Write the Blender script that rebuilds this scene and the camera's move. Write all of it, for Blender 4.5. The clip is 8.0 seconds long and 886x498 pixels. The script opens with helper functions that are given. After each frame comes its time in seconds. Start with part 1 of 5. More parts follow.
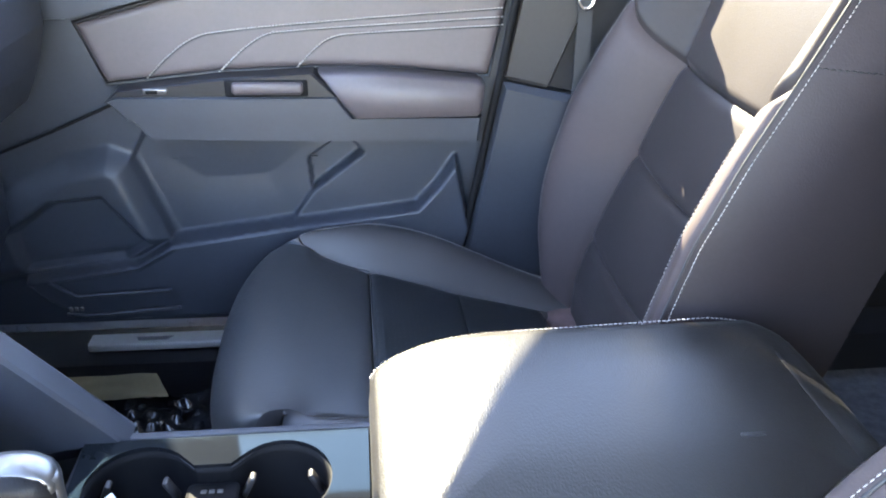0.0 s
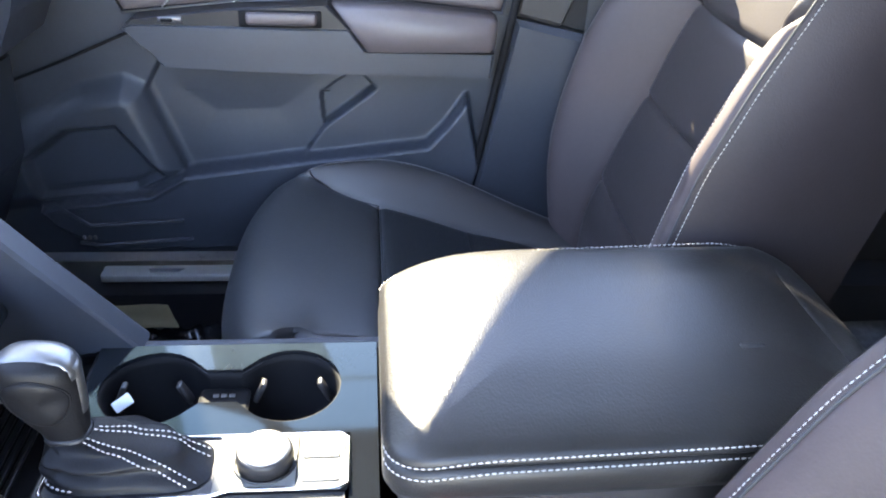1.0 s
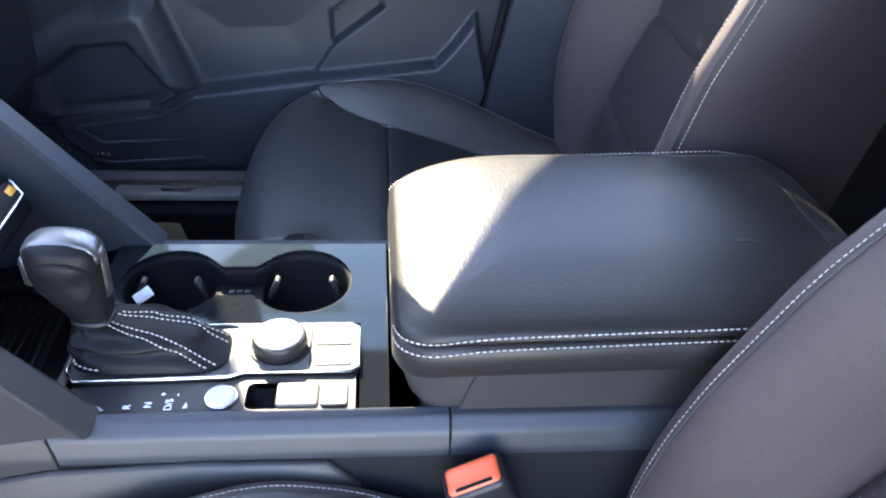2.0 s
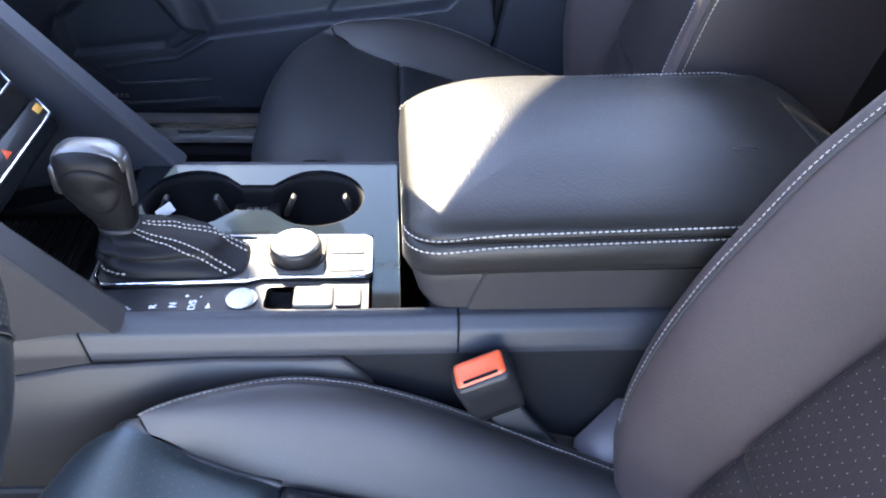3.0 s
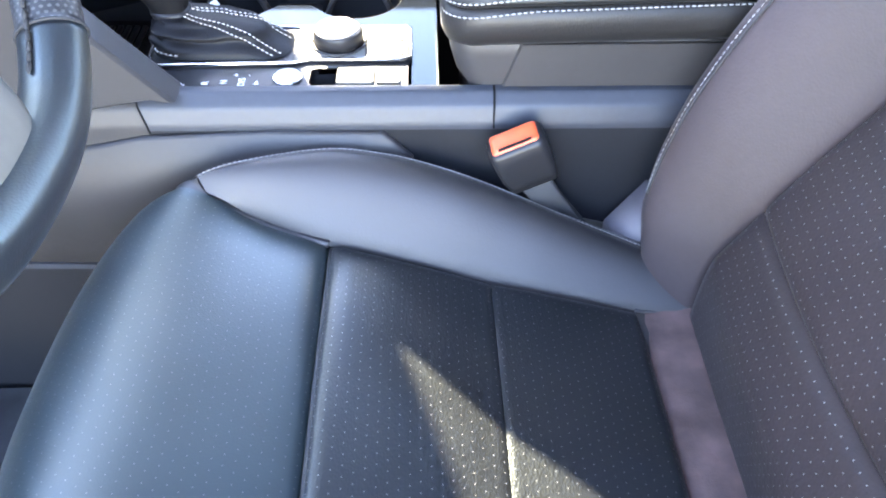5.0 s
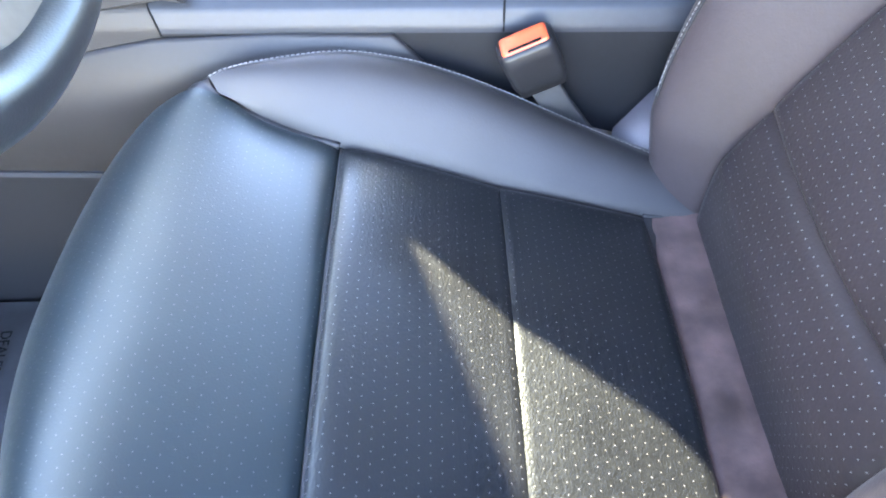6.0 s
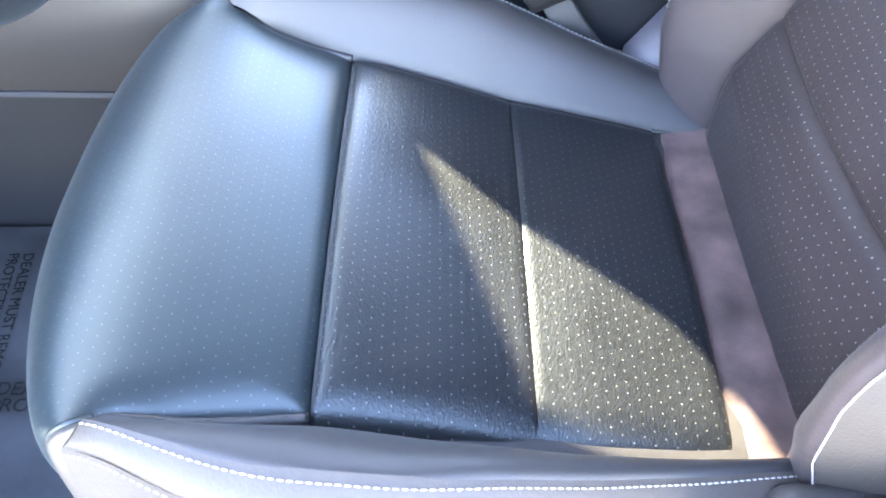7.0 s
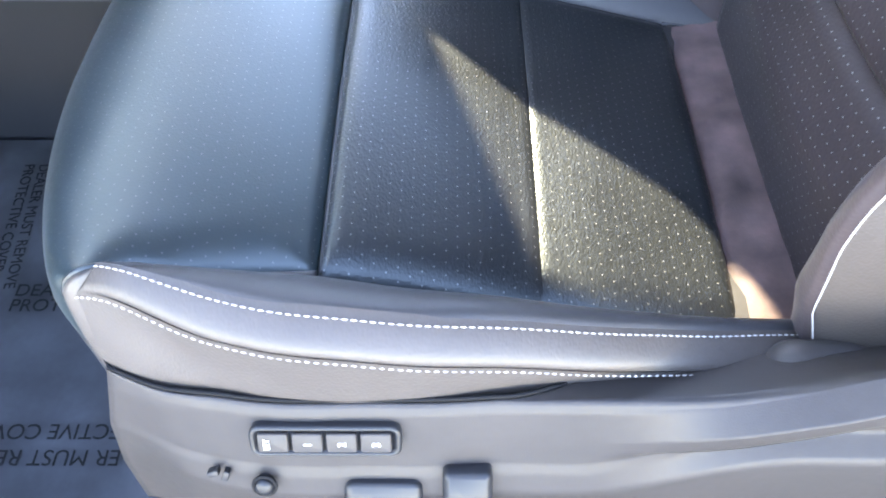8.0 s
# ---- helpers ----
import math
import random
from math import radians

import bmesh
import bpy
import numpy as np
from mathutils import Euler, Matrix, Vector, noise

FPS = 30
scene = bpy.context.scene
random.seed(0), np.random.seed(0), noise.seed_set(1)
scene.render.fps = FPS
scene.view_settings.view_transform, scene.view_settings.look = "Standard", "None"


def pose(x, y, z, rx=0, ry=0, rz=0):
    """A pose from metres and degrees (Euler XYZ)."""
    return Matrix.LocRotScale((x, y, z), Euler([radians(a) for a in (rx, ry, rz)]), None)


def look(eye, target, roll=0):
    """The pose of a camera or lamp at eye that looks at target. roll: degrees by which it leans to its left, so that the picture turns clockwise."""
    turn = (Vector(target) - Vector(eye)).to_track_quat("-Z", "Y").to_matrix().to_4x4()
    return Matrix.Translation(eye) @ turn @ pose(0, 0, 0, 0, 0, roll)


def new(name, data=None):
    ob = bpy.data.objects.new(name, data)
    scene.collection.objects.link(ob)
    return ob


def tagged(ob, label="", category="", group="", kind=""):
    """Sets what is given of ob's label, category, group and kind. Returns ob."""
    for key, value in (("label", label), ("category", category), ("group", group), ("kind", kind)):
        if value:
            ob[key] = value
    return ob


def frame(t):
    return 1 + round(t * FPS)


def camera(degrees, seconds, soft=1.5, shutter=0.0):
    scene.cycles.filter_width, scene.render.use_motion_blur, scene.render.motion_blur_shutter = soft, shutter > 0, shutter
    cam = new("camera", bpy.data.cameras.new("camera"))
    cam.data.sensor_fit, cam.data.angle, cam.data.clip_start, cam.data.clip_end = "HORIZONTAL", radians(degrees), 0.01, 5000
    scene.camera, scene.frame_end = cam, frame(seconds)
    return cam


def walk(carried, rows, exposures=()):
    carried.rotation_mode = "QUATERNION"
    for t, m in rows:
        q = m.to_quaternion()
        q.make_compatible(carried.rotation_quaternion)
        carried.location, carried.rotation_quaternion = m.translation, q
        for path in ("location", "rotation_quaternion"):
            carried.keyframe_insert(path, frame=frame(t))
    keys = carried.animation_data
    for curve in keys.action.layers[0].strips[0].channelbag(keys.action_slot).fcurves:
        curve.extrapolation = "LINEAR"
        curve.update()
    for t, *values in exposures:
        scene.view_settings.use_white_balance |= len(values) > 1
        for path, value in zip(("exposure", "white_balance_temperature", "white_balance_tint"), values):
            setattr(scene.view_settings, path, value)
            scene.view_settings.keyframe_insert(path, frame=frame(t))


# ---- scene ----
cam = camera(58.7, 8.0, soft=2.0)
PATH = [
    (0, (0.087, 0.08, 0.928), (0.297, 1.835, -0.009), 1.6),
    (0.5, (0.087, 0.064, 0.913), (0.285, 1.803, -0.054), 2.1),
    (1, (0.082, 0.048, 0.896), (0.274, 1.762, -0.116), 2.8),
    (1.5, (0.077, 0.03, 0.884), (0.264, 1.704, -0.195), 3.3),
    (3, (0.079, -0.042, 0.853), (0.222, 1.552, -0.346), 2.6),
    (3.5, (0.073, -0.067, 0.836), (0.196, 1.5, -0.4), 2.4),
    (4, (0.076, -0.09, 0.824), (0.175, 1.44, -0.461), 1.8),
    (4.5, (0.076, -0.112, 0.81), (0.148, 1.371, -0.53), 1.2),
    (6, (0.075, -0.17, 0.769), (0.1, 1.19, -0.697), 0.3),
    (6.5, (0.075, -0.188, 0.76), (0.095, 1.139, -0.736), 0.2),
    (7, (0.077, -0.211, 0.749), (0.067, 1.083, -0.776), -0.6),
    (7.5, (0.082, -0.233, 0.732), (0.059, 1.03, -0.818), -1.2),
    (8, (0.082, -0.258, 0.718), (0.034, 0.957, -0.871), -2.1),
]
walk(cam, [(t, look(eye, target, roll)) for t, eye, target, roll in PATH],
     [(0.0, 5.15, 7600, 21), (1.0, 4.95, 7580, 23), (1.5, 4.57, 7550, 24), (3.0, 4.4, 7450, 27), (4.0, 4.55, 7500, 26), (4.5, 5.0, 7550, 25), (6.0, 5.45, 7750, 22), (6.5, 5.65, 7800, 22), (7.3, 5.6, 7850, 22), (8.0, 5.08, 8050, 21)])

# ---- light ----
SUN_WAY = Vector((-0.455, 1.3, 1.0)).normalized()
world = bpy.data.worlds.new("world")
scene.world = world
world.use_nodes = True
sky = world.node_tree.nodes.new("ShaderNodeTexSky")
sky.sky_type = 'NISHITA'
sky.sun_disc = False
sky.dust_density, sky.ozone_density, sky.air_density = 0.1, 3.5, 1.2
sky.sun_elevation = math.asin(SUN_WAY.z)
sky.sun_rotation = math.atan2(SUN_WAY.x, SUN_WAY.y)
world.node_tree.links.new(sky.outputs[0], world.node_tree.nodes["Background"].inputs[0])
world.node_tree.nodes["Background"].inputs[1].default_value = 0.15
sun_data = bpy.data.lights.new("sun", 'SUN')
sun_data.energy, sun_data.angle, sun_data.color = 2.2, radians(0.35), (0.95, 1.0, 0.78)
sun = new("sun", sun_data)
sun.matrix_world = look(tuple(SUN_WAY * 20), (0, 0, 0))


# ---- materials ----
def material(name, base, rough=0.5, metal=0.0, var=0.25, scale=9.0, grain=0.0, grain_scale=640.0, coat=0.0, sheen=0.0, perf="", round_uv=False, pitch=0.0069, hole=0.066, hole_col=0.08, spec=0.5, wear=0.06, tint=(1.0, 1.0, 1.0)):
    """A procedural surface: base colour with slow stains and fine grain, optional rows of punched holes (perf: the two axes)."""
    m = bpy.data.materials.new(name)
    m.use_nodes = True
    n, l = m.node_tree.nodes, m.node_tree.links
    b = n["Principled BSDF"]
    b.inputs["Roughness"].default_value, b.inputs["Metallic"].default_value = rough, metal
    b.inputs["Coat Weight"].default_value, b.inputs["Coat Roughness"].default_value = coat, 0.05
    b.inputs["Sheen Weight"].default_value, b.inputs["Sheen Roughness"].default_value = sheen, 0.4
    b.inputs["Specular IOR Level"].default_value = spec
    # tint colours the reflections, in place of tinted window glass
    b.inputs["Specular Tint"].default_value = (*tint, 1.0)
    co = n.new("ShaderNodeTexCoord").outputs["Object"]

    def math_node(op, a, c=None, third=None):
        k = n.new("ShaderNodeMath")
        k.operation = op
        for i, v in enumerate((a, c, third)):
            if v is None:
                continue
            if isinstance(v, (int, float)):
                k.inputs[i].default_value = v
            else:
                l.new(v, k.inputs[i])
        return k.outputs[0]

    slow = n.new("ShaderNodeTexNoise")
    slow.inputs["Scale"].default_value, slow.inputs["Detail"].default_value = scale, 5
    l.new(co, slow.inputs["Vector"])
    fine = n.new("ShaderNodeTexNoise")
    fine.inputs["Scale"].default_value, fine.inputs["Detail"].default_value = 160, 3
    l.new(co, fine.inputs["Vector"])
    ramp = n.new("ShaderNodeMapRange")
    l.new(slow.outputs[0], ramp.inputs[0])
    ramp.inputs[1].default_value, ramp.inputs[2].default_value = 0.3, 0.7
    ramp.inputs[3].default_value, ramp.inputs[4].default_value = 1 - var, 1 + var
    f2 = math_node('MULTIPLY_ADD', fine.outputs[0], 0.3, 0.85)
    amount = math_node('MULTIPLY', ramp.outputs[0], f2)
    mix = n.new("ShaderNodeVectorMath")
    mix.operation = 'SCALE'
    mix.inputs[0].default_value = base
    l.new(amount, mix.inputs["Scale"])
    colour = mix.outputs[0]
    rgh = math_node('MULTIPLY_ADD', fine.outputs[0], wear * 2, rough - wear)
    rgh = math_node('MULTIPLY_ADD', slow.outputs[0], wear * 2, math_node('SUBTRACT', rgh, wear))
    l.new(rgh, b.inputs["Roughness"])
    height = None
    if grain:
        v = n.new("ShaderNodeTexVoronoi")
        v.feature = 'SMOOTH_F1'
        v.inputs["Scale"].default_value = grain_scale
        stretch = n.new("ShaderNodeMapping")
        stretch.inputs["Scale"].default_value = (1.0, 0.62, 0.8) if grain >= 1 else (1, 1, 1)
        l.new(co, stretch.inputs["Vector"])
        wob = n.new("ShaderNodeTexNoise")
        wob.inputs["Scale"].default_value = 90
        l.new(co, wob.inputs["Vector"])
        add = n.new("ShaderNodeVectorMath")
        add.operation = 'MULTIPLY_ADD'
        l.new(wob.outputs["Color"], add.inputs[0])
        add.inputs[1].default_value = (0.003, 0.003, 0.003)
        l.new(stretch.outputs[0], add.inputs[2])
        l.new(add.outputs[0], v.inputs["Vector"])
        height = math_node('MULTIPLY', v.outputs["Distance"], grain)
    if perf:
        s = n.new("ShaderNodeSeparateXYZ")
        l.new(n["Texture Coordinate"].outputs["UV"] if round_uv else co, s.inputs[0])
        p = math_node('DIVIDE', s.outputs[perf[0]], pitch)
        q = math_node('DIVIDE', s.outputs[perf[1]], pitch * 1.128)
        row = math_node('MODULO', math_node('ABSOLUTE', math_node('FLOOR', p)), 2.0)
        q = math_node('MULTIPLY_ADD', row, 0.5, q)
        a = math_node('SUBTRACT', math_node('FRACT', p), 0.5)
        c = math_node('SUBTRACT', math_node('FRACT', math_node('ADD', q, 50.0)), 0.5)
        d = math_node('SQRT', math_node('ADD', math_node('MULTIPLY', a, a), math_node('MULTIPLY', c, c)))
        dot = math_node('LESS_THAN', d, hole)
        mc = n.new("ShaderNodeMix")
        mc.data_type = 'RGBA'
        l.new(dot, mc.inputs[0])
        l.new(colour, mc.inputs[6])
        mc.inputs[7].default_value = (hole_col, hole_col, hole_col, 1)
        colour = mc.outputs[2]
    l.new(colour, b.inputs["Base Color"])
    if height is not None:
        bump = n.new("ShaderNodeBump")
        bump.inputs["Strength"].default_value, bump.inputs["Distance"].default_value = 0.26, 0.36 / grain_scale
        l.new(height, bump.inputs["Height"])
        l.new(bump.outputs[0], b.inputs["Normal"])
    return m


# one black leather in copies, toned for the light each part gets
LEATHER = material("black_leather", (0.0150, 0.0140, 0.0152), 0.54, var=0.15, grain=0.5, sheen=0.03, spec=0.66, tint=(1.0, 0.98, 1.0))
# bluish base and tint stand in for reflected sky
LEATHER_SEAT = material("black_perforated_leather_seat", (0.0056, 0.0064, 0.0082), 0.38, var=0.18, grain=1.9, grain_scale=700, sheen=0.0, spec=0.68, perf="XY", hole=0.072, hole_col=0.105, tint=(0.86, 0.97, 1.0))
# teal base and tint paint the sky's reflection on the roll
LEATHER_FRONT = material("front_roll_leather_sky_tint", (0.0045, 0.0115, 0.0150), 0.40, var=0.15, grain=0.6, grain_scale=780, sheen=0.03, spec=0.85, perf="XY", hole=0.070, hole_col=0.065, tint=(0.88, 0.98, 1.0))
# the passenger's front roll: same leather without the painted sky colour
LEATHER_PLAIN = material("black_leather_untinted", (0.0170, 0.0180, 0.0200), 0.46, var=0.15, grain=1.0, spec=0.7)
LEATHER_BACK = material("black_perforated_leather_back", (0.0230, 0.0170, 0.0178), 0.52, var=0.15, grain=1.0, sheen=0.03, perf="ZY", hole=0.072, hole_col=0.105, spec=0.15)
LEATHER_BACK_PLAIN = material("plain_back_leather", (0.0225, 0.0180, 0.0188), 0.5, var=0.15, grain=0.8, sheen=0.03, spec=0.2)
# darker copy that paints the passenger backrest's flank in shade
LEATHER_FLANK = material("shaded_flank_leather", (0.0250, 0.0198, 0.0222), 0.52, var=0.15, grain=1.0, sheen=0.04, spec=0.25)
# base warmed and lifted for the light on the backrest bolsters
LEATHER_DULL = material("matt_leather_warm_lit", (0.0410, 0.0300, 0.0308), 0.57, var=0.15, grain=1.0, sheen=0.04, spec=0.26)
VALANCE = material("grained_grey_valance", (0.036, 0.0315, 0.0305), 0.44, var=0.12, grain=0.8, grain_scale=1400, spec=0.22)
# base warmed and lifted for daylight on the door side
LEATHER_SIDE = material("side_leather_day_lit", (0.047, 0.0375, 0.0330), 0.46, var=0.15, grain=1.0, sheen=0.05, spec=0.5)
LEATHER_LID = material("armrest_leather", (0.0145, 0.0136, 0.0134), 0.43, var=0.15, grain=1.2, sheen=0.02, spec=0.31)
SUEDE = material("worn_brown_gusset", (0.072, 0.0430, 0.0405), 0.7, var=0.5, scale=30, grain=0.9, sheen=0.12, spec=0.3)
GREY_VINYL = material("grey_vinyl", (0.066, 0.053, 0.055), 0.52, var=0.08, grain=0.6)
# blue in the base stands in for sky light on door and dash
PLASTIC = material("dark_grained_plastic", (0.0230, 0.0268, 0.0355), 0.45, var=0.12, grain=0.8, grain_scale=1400, spec=0.40)
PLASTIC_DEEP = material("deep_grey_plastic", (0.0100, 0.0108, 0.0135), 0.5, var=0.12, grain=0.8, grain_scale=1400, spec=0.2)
PLASTIC_BROWN = material("grey_grained_plastic", (0.027, 0.0255, 0.0265), 0.48, var=0.12, grain=0.8, grain_scale=1400, spec=0.36)
SMOOTH = material("smooth_black_plastic", (0.014, 0.014, 0.016), 0.38, var=0.1, spec=0.3)
# tint paints blue-green sky into the panel's reflection
GLOSS = material("piano_black_sky_tint", (0.006, 0.007, 0.009), 0.05, var=0.1, wear=0.02, spec=0.17, tint=(0.55, 1.0, 0.98))
PALE = material("pale_silver", (0.40, 0.39, 0.37), 0.45, metal=0.3, var=0.05)
BUTTON = material("satin_button", (0.10, 0.095, 0.085), 0.5, metal=0.1, var=0.06)
KNOB_SILVER = material("dark_brushed_silver", (0.16, 0.16, 0.162), 0.38, metal=0.85, var=0.08)
SILVER = material("satin_silver", (0.105, 0.103, 0.096), 0.55, var=0.06, spec=0.15)
CHROME = material("chrome", (0.72, 0.73, 0.75), 0.14, metal=1.0, var=0.04)
STITCH = material("white_thread", (0.38, 0.355, 0.335), 0.7, var=0.1, grain_scale=3000)
DARK_STITCH = material("dark_thread", (0.02, 0.02, 0.022), 0.7, var=0.1)
WELL = material("cup_holder_rubber", (0.004, 0.004, 0.005), 0.7, var=0.2, spec=0.12)
CARPET = material("grey_carpet", (0.09, 0.092, 0.1), 0.9, var=0.3, scale=60, grain=3.0, grain_scale=500)
FILM = material("grey_protective_film", (0.033, 0.036, 0.042), 0.5, var=0.4, scale=14, spec=0.25)
BAG = material("black_plastic_sheet", (0.012, 0.012, 0.014), 0.08, var=0.2, wear=0.02)
PAPER = material("brown_paper", (0.17, 0.135, 0.07), 0.7, var=0.2)
INK = material("black_ink", (0.007, 0.007, 0.008), 0.7, var=0.1, spec=0.1)
RED = material("red_buckle_button", (0.8, 0.10, 0.035), 0.4, var=0.06)
WHITE = material("white_print", (0.8, 0.8, 0.8), 0.5, var=0.03)
ORANGE = material("orange_lamp", (0.8, 0.35, 0.03), 0.4, var=0.03)
HEADLINER = material("grey_headliner", (0.32, 0.32, 0.33), 0.9, var=0.08)
DARK = material("dark_cloth", (0.012, 0.012, 0.014), 0.9, var=0.2)
ASPHALT = material("pale_concrete", (0.52, 0.47, 0.40), 0.9, var=0.3, scale=3)
PAINT = material("grey_car_paint", (0.3, 0.3, 0.32), 0.3, var=0.03, coat=0.6)
GAITER = material("black_gaiter_leather", (0.0058, 0.0058, 0.0068), 0.5, var=0.25, grain=1.0, spec=0.17)
# for the added sun blockers; pale to brighten reflections in the gloss panel
PLASTER = material("pale_render", (0.60, 0.64, 0.66), 0.9, var=0.2)
PALE_PLASTIC = material("pale_grey_plastic", (0.11, 0.098, 0.11), 0.5, var=0.08, grain=0.5, grain_scale=1400)
BELT = material("belt_webbing", (0.024, 0.024, 0.026), 0.8, var=0.15)


# ---- building helpers ----
def thing(name, place, label, category, group="", kind=""):
    e = new(name)
    e.empty_display_size = 0.05
    e.location = place
    e["base"] = list(place)
    return tagged(e, label, category, group, kind)


def part(name, bm, mat, parent=None, label="", smooth=True, recalc=True):
    if recalc:
        bmesh.ops.recalc_face_normals(bm, faces=bm.faces)
    me = bpy.data.meshes.new(name)
    bm.to_mesh(me)
    bm.free()
    for p in me.polygons:
        p.use_smooth = smooth
    if mat:
        me.materials.append(mat)
    ob = new(name, me)
    if parent is not None:
        ob.parent = parent
        if parent.type == 'EMPTY':
            ob.matrix_parent_inverse = Matrix.Translation(parent.location).inverted()
    if label:
        ob["label"] = label
    return ob


def I(x, table, soft=0.014):
    """A table read at x, with its corners rounded over a short stretch."""
    at = [x + k * soft for k in (-1.0, -0.5, 0.0, 0.5, 1.0)] if soft else x
    return float(np.mean(np.interp(at, [a for a, _ in table], [b for _, b in table])))


def spline(u, pts):
    """A smooth curve through evenly spaced points, u from 0 to 1."""
    n = len(pts) - 1
    k = min(n - 1e-9, max(0.0, u * n))
    i = int(k)
    t = k - i
    p0, p1, p2, p3 = (pts[min(n, max(0, i + d))] for d in (-1, 0, 1, 2))
    return [b + 0.5 * t * (c - a + t * (2 * a - 5 * b + 4 * c - d + t * (3 * (b - c) + d - a))) for a, b, c, d in zip(p0, p1, p2, p3)]


def smooth01(a, b, x):
    t = min(1.0, max(0.0, (x - a) / (b - a)))
    return t * t * (3 - 2 * t)


def sheet(f, nu, nv, xf=None):
    """A grid of points f(u, v)."""
    bm = bmesh.new()
    g = [[bm.verts.new((xf or (lambda p: p))(f(i / nu, j / nv))) for j in range(nv + 1)] for i in range(nu + 1)]
    for i in range(nu):
        for j in range(nv):
            bm.faces.new((g[i][j], g[i + 1][j], g[i + 1][j + 1], g[i][j + 1]))
    return bm


def fillet(d, w, depth):
    """How far a padded edge sinks at the distance d from its seam."""
    t = 1 - min(1.0, max(0.0, d) / w)
    return depth * (1 - math.sqrt(max(0.0, 1 - t * t)))


def rounded(x0, x1, y0, y1, r, n=6):
    pts = []
    r = max(0.0004, min(r, (x1 - x0) / 2 - 1e-4, (y1 - y0) / 2 - 1e-4))
    for cx, cy, a0 in ((x1 - r, y1 - r, 0), (x0 + r, y1 - r, 90), (x0 + r, y0 + r, 180), (x1 - r, y0 + r, 270)):
        for k in range(n + 1):
            a = radians(a0 + 90 * k / n)
            pts.append((cx + r * math.cos(a), cy + r * math.sin(a)))
    return pts


def rings(loops, close=True, first=True):
    """Joins closed loops of points one after the other, and closes the ends with fans."""
    bm = bmesh.new()
    vs = [[bm.verts.new(p) for p in loop] for loop in loops]
    for a, b in zip(vs, vs[1:]):
        for k in range(len(a)):
            bm.faces.new((a[k], a[(k + 1) % len(a)], b[(k + 1) % len(a)], b[k]))
    for loop, wanted in ((vs[0], first), (vs[-1], close)):
        if wanted:
            bm.faces.new(loop)
    return bm


def pebble(x0, x1, y0, y1, levels, r=0.01, n=6, lift=None, m=None):
    """A rounded block: levels are (inset, z) from below to above; lift(x, y) adds height; m moves it."""
    loops = []
    for inset, z in levels:
        loop = [Vector((x, y, z + (lift(x, y) if lift else 0))) for x, y in rounded(x0 + inset, x1 - inset, y0 + inset, y1 - inset, max(0.0005, r - inset), n)]
        loops.append([m @ p for p in loop] if m else loop)
    return rings(loops)


def soft_block(x0, x1, y0, y1, z0, z1, e=0.003, r=0.006, m=None, n=4):
    return pebble(x0, x1, y0, y1, [(e, z0), (0, z0 + e), (0, z1 - e), (e * 0.3, z1 - e * 0.3), (e, z1)], r, n, m=m)


def prism(poly, axis, a, b, e=0.0):
    """A polygon pulled from a to b along an axis; the polygon gives the other two coordinates in order."""
    def at(p, v):
        return {'x': (v, p[0], p[1]), 'y': (p[0], v, p[1]), 'z': (p[0], p[1], v)}[axis]
    cx, cy = sum(p[0] for p in poly) / len(poly), sum(p[1] for p in poly) / len(poly)
    def inset(p):
        d = Vector((cx - p[0], cy - p[1]))
        return (p[0] + d.x * min(1, e / max(1e-6, d.length)), p[1] + d.y * min(1, e / max(1e-6, d.length)))
    s = e if b > a else -e
    if e:
        return rings([[at(inset(p), a) for p in poly], [at(p, a + s) for p in poly], [at(p, b - s) for p in poly], [at(inset(p), b) for p in poly]])
    return rings([[at(p, a) for p in poly], [at(p, b) for p in poly]])


def plate(outer, holes, z0, z1, lift=None):
    """A flat plate with openings that go through it."""
    bm = bmesh.new()
    edges = []
    for loop in [outer] + holes:
        vs = [bm.verts.new((x, y, z1)) for x, y in loop]
        edges += [bm.edges.new((vs[k], vs[(k + 1) % len(vs)])) for k in range(len(vs))]
    bmesh.ops.triangle_fill(bm, use_beauty=True, use_dissolve=False, edges=edges)
    res = bmesh.ops.extrude_face_region(bm, geom=list(bm.faces))
    for v in res["geom"]:
        if isinstance(v, bmesh.types.BMVert):
            v.co.z = z0
    if lift:
        for v in bm.verts:
            v.co.z += lift(v.co.x, v.co.y)
    return bm


def tube(points, radius, n=8, closed=False, taper=None):
    """A round bar along points."""
    pts = [Vector(p) for p in points]
    loops = []
    for k, p in enumerate(pts):
        if closed:
            t = pts[(k + 1) % len(pts)] - pts[k - 1]
        else:
            t = pts[min(k + 1, len(pts) - 1)] - pts[max(k - 1, 0)]
        t.normalize()
        side = t.cross(Vector((0.13, 0.21, 0.97)))
        side.normalize()
        up = side.cross(t)
        r = radius * (taper(k / (len(pts) - 1)) if taper else 1)
        loops.append([p + r * (math.cos(6.2832 * j / n) * side + math.sin(6.2832 * j / n) * up) for j in range(n)])
    if closed:
        loops.append(loops[0])
        return rings(loops, False, False)
    return rings(loops)


def spread(points, step):
    """Points at even steps along a line of points, with the direction there."""
    pts = [Vector(p) for p in points]
    run, out, want = 0.0, [], 0.0
    for a, b in zip(pts, pts[1:]):
        d = (b - a).length
        while want <= run + d and d > 0:
            out.append((a.lerp(b, (want - run) / d), (b - a).normalized()))
            want += step
        run += d
    return out


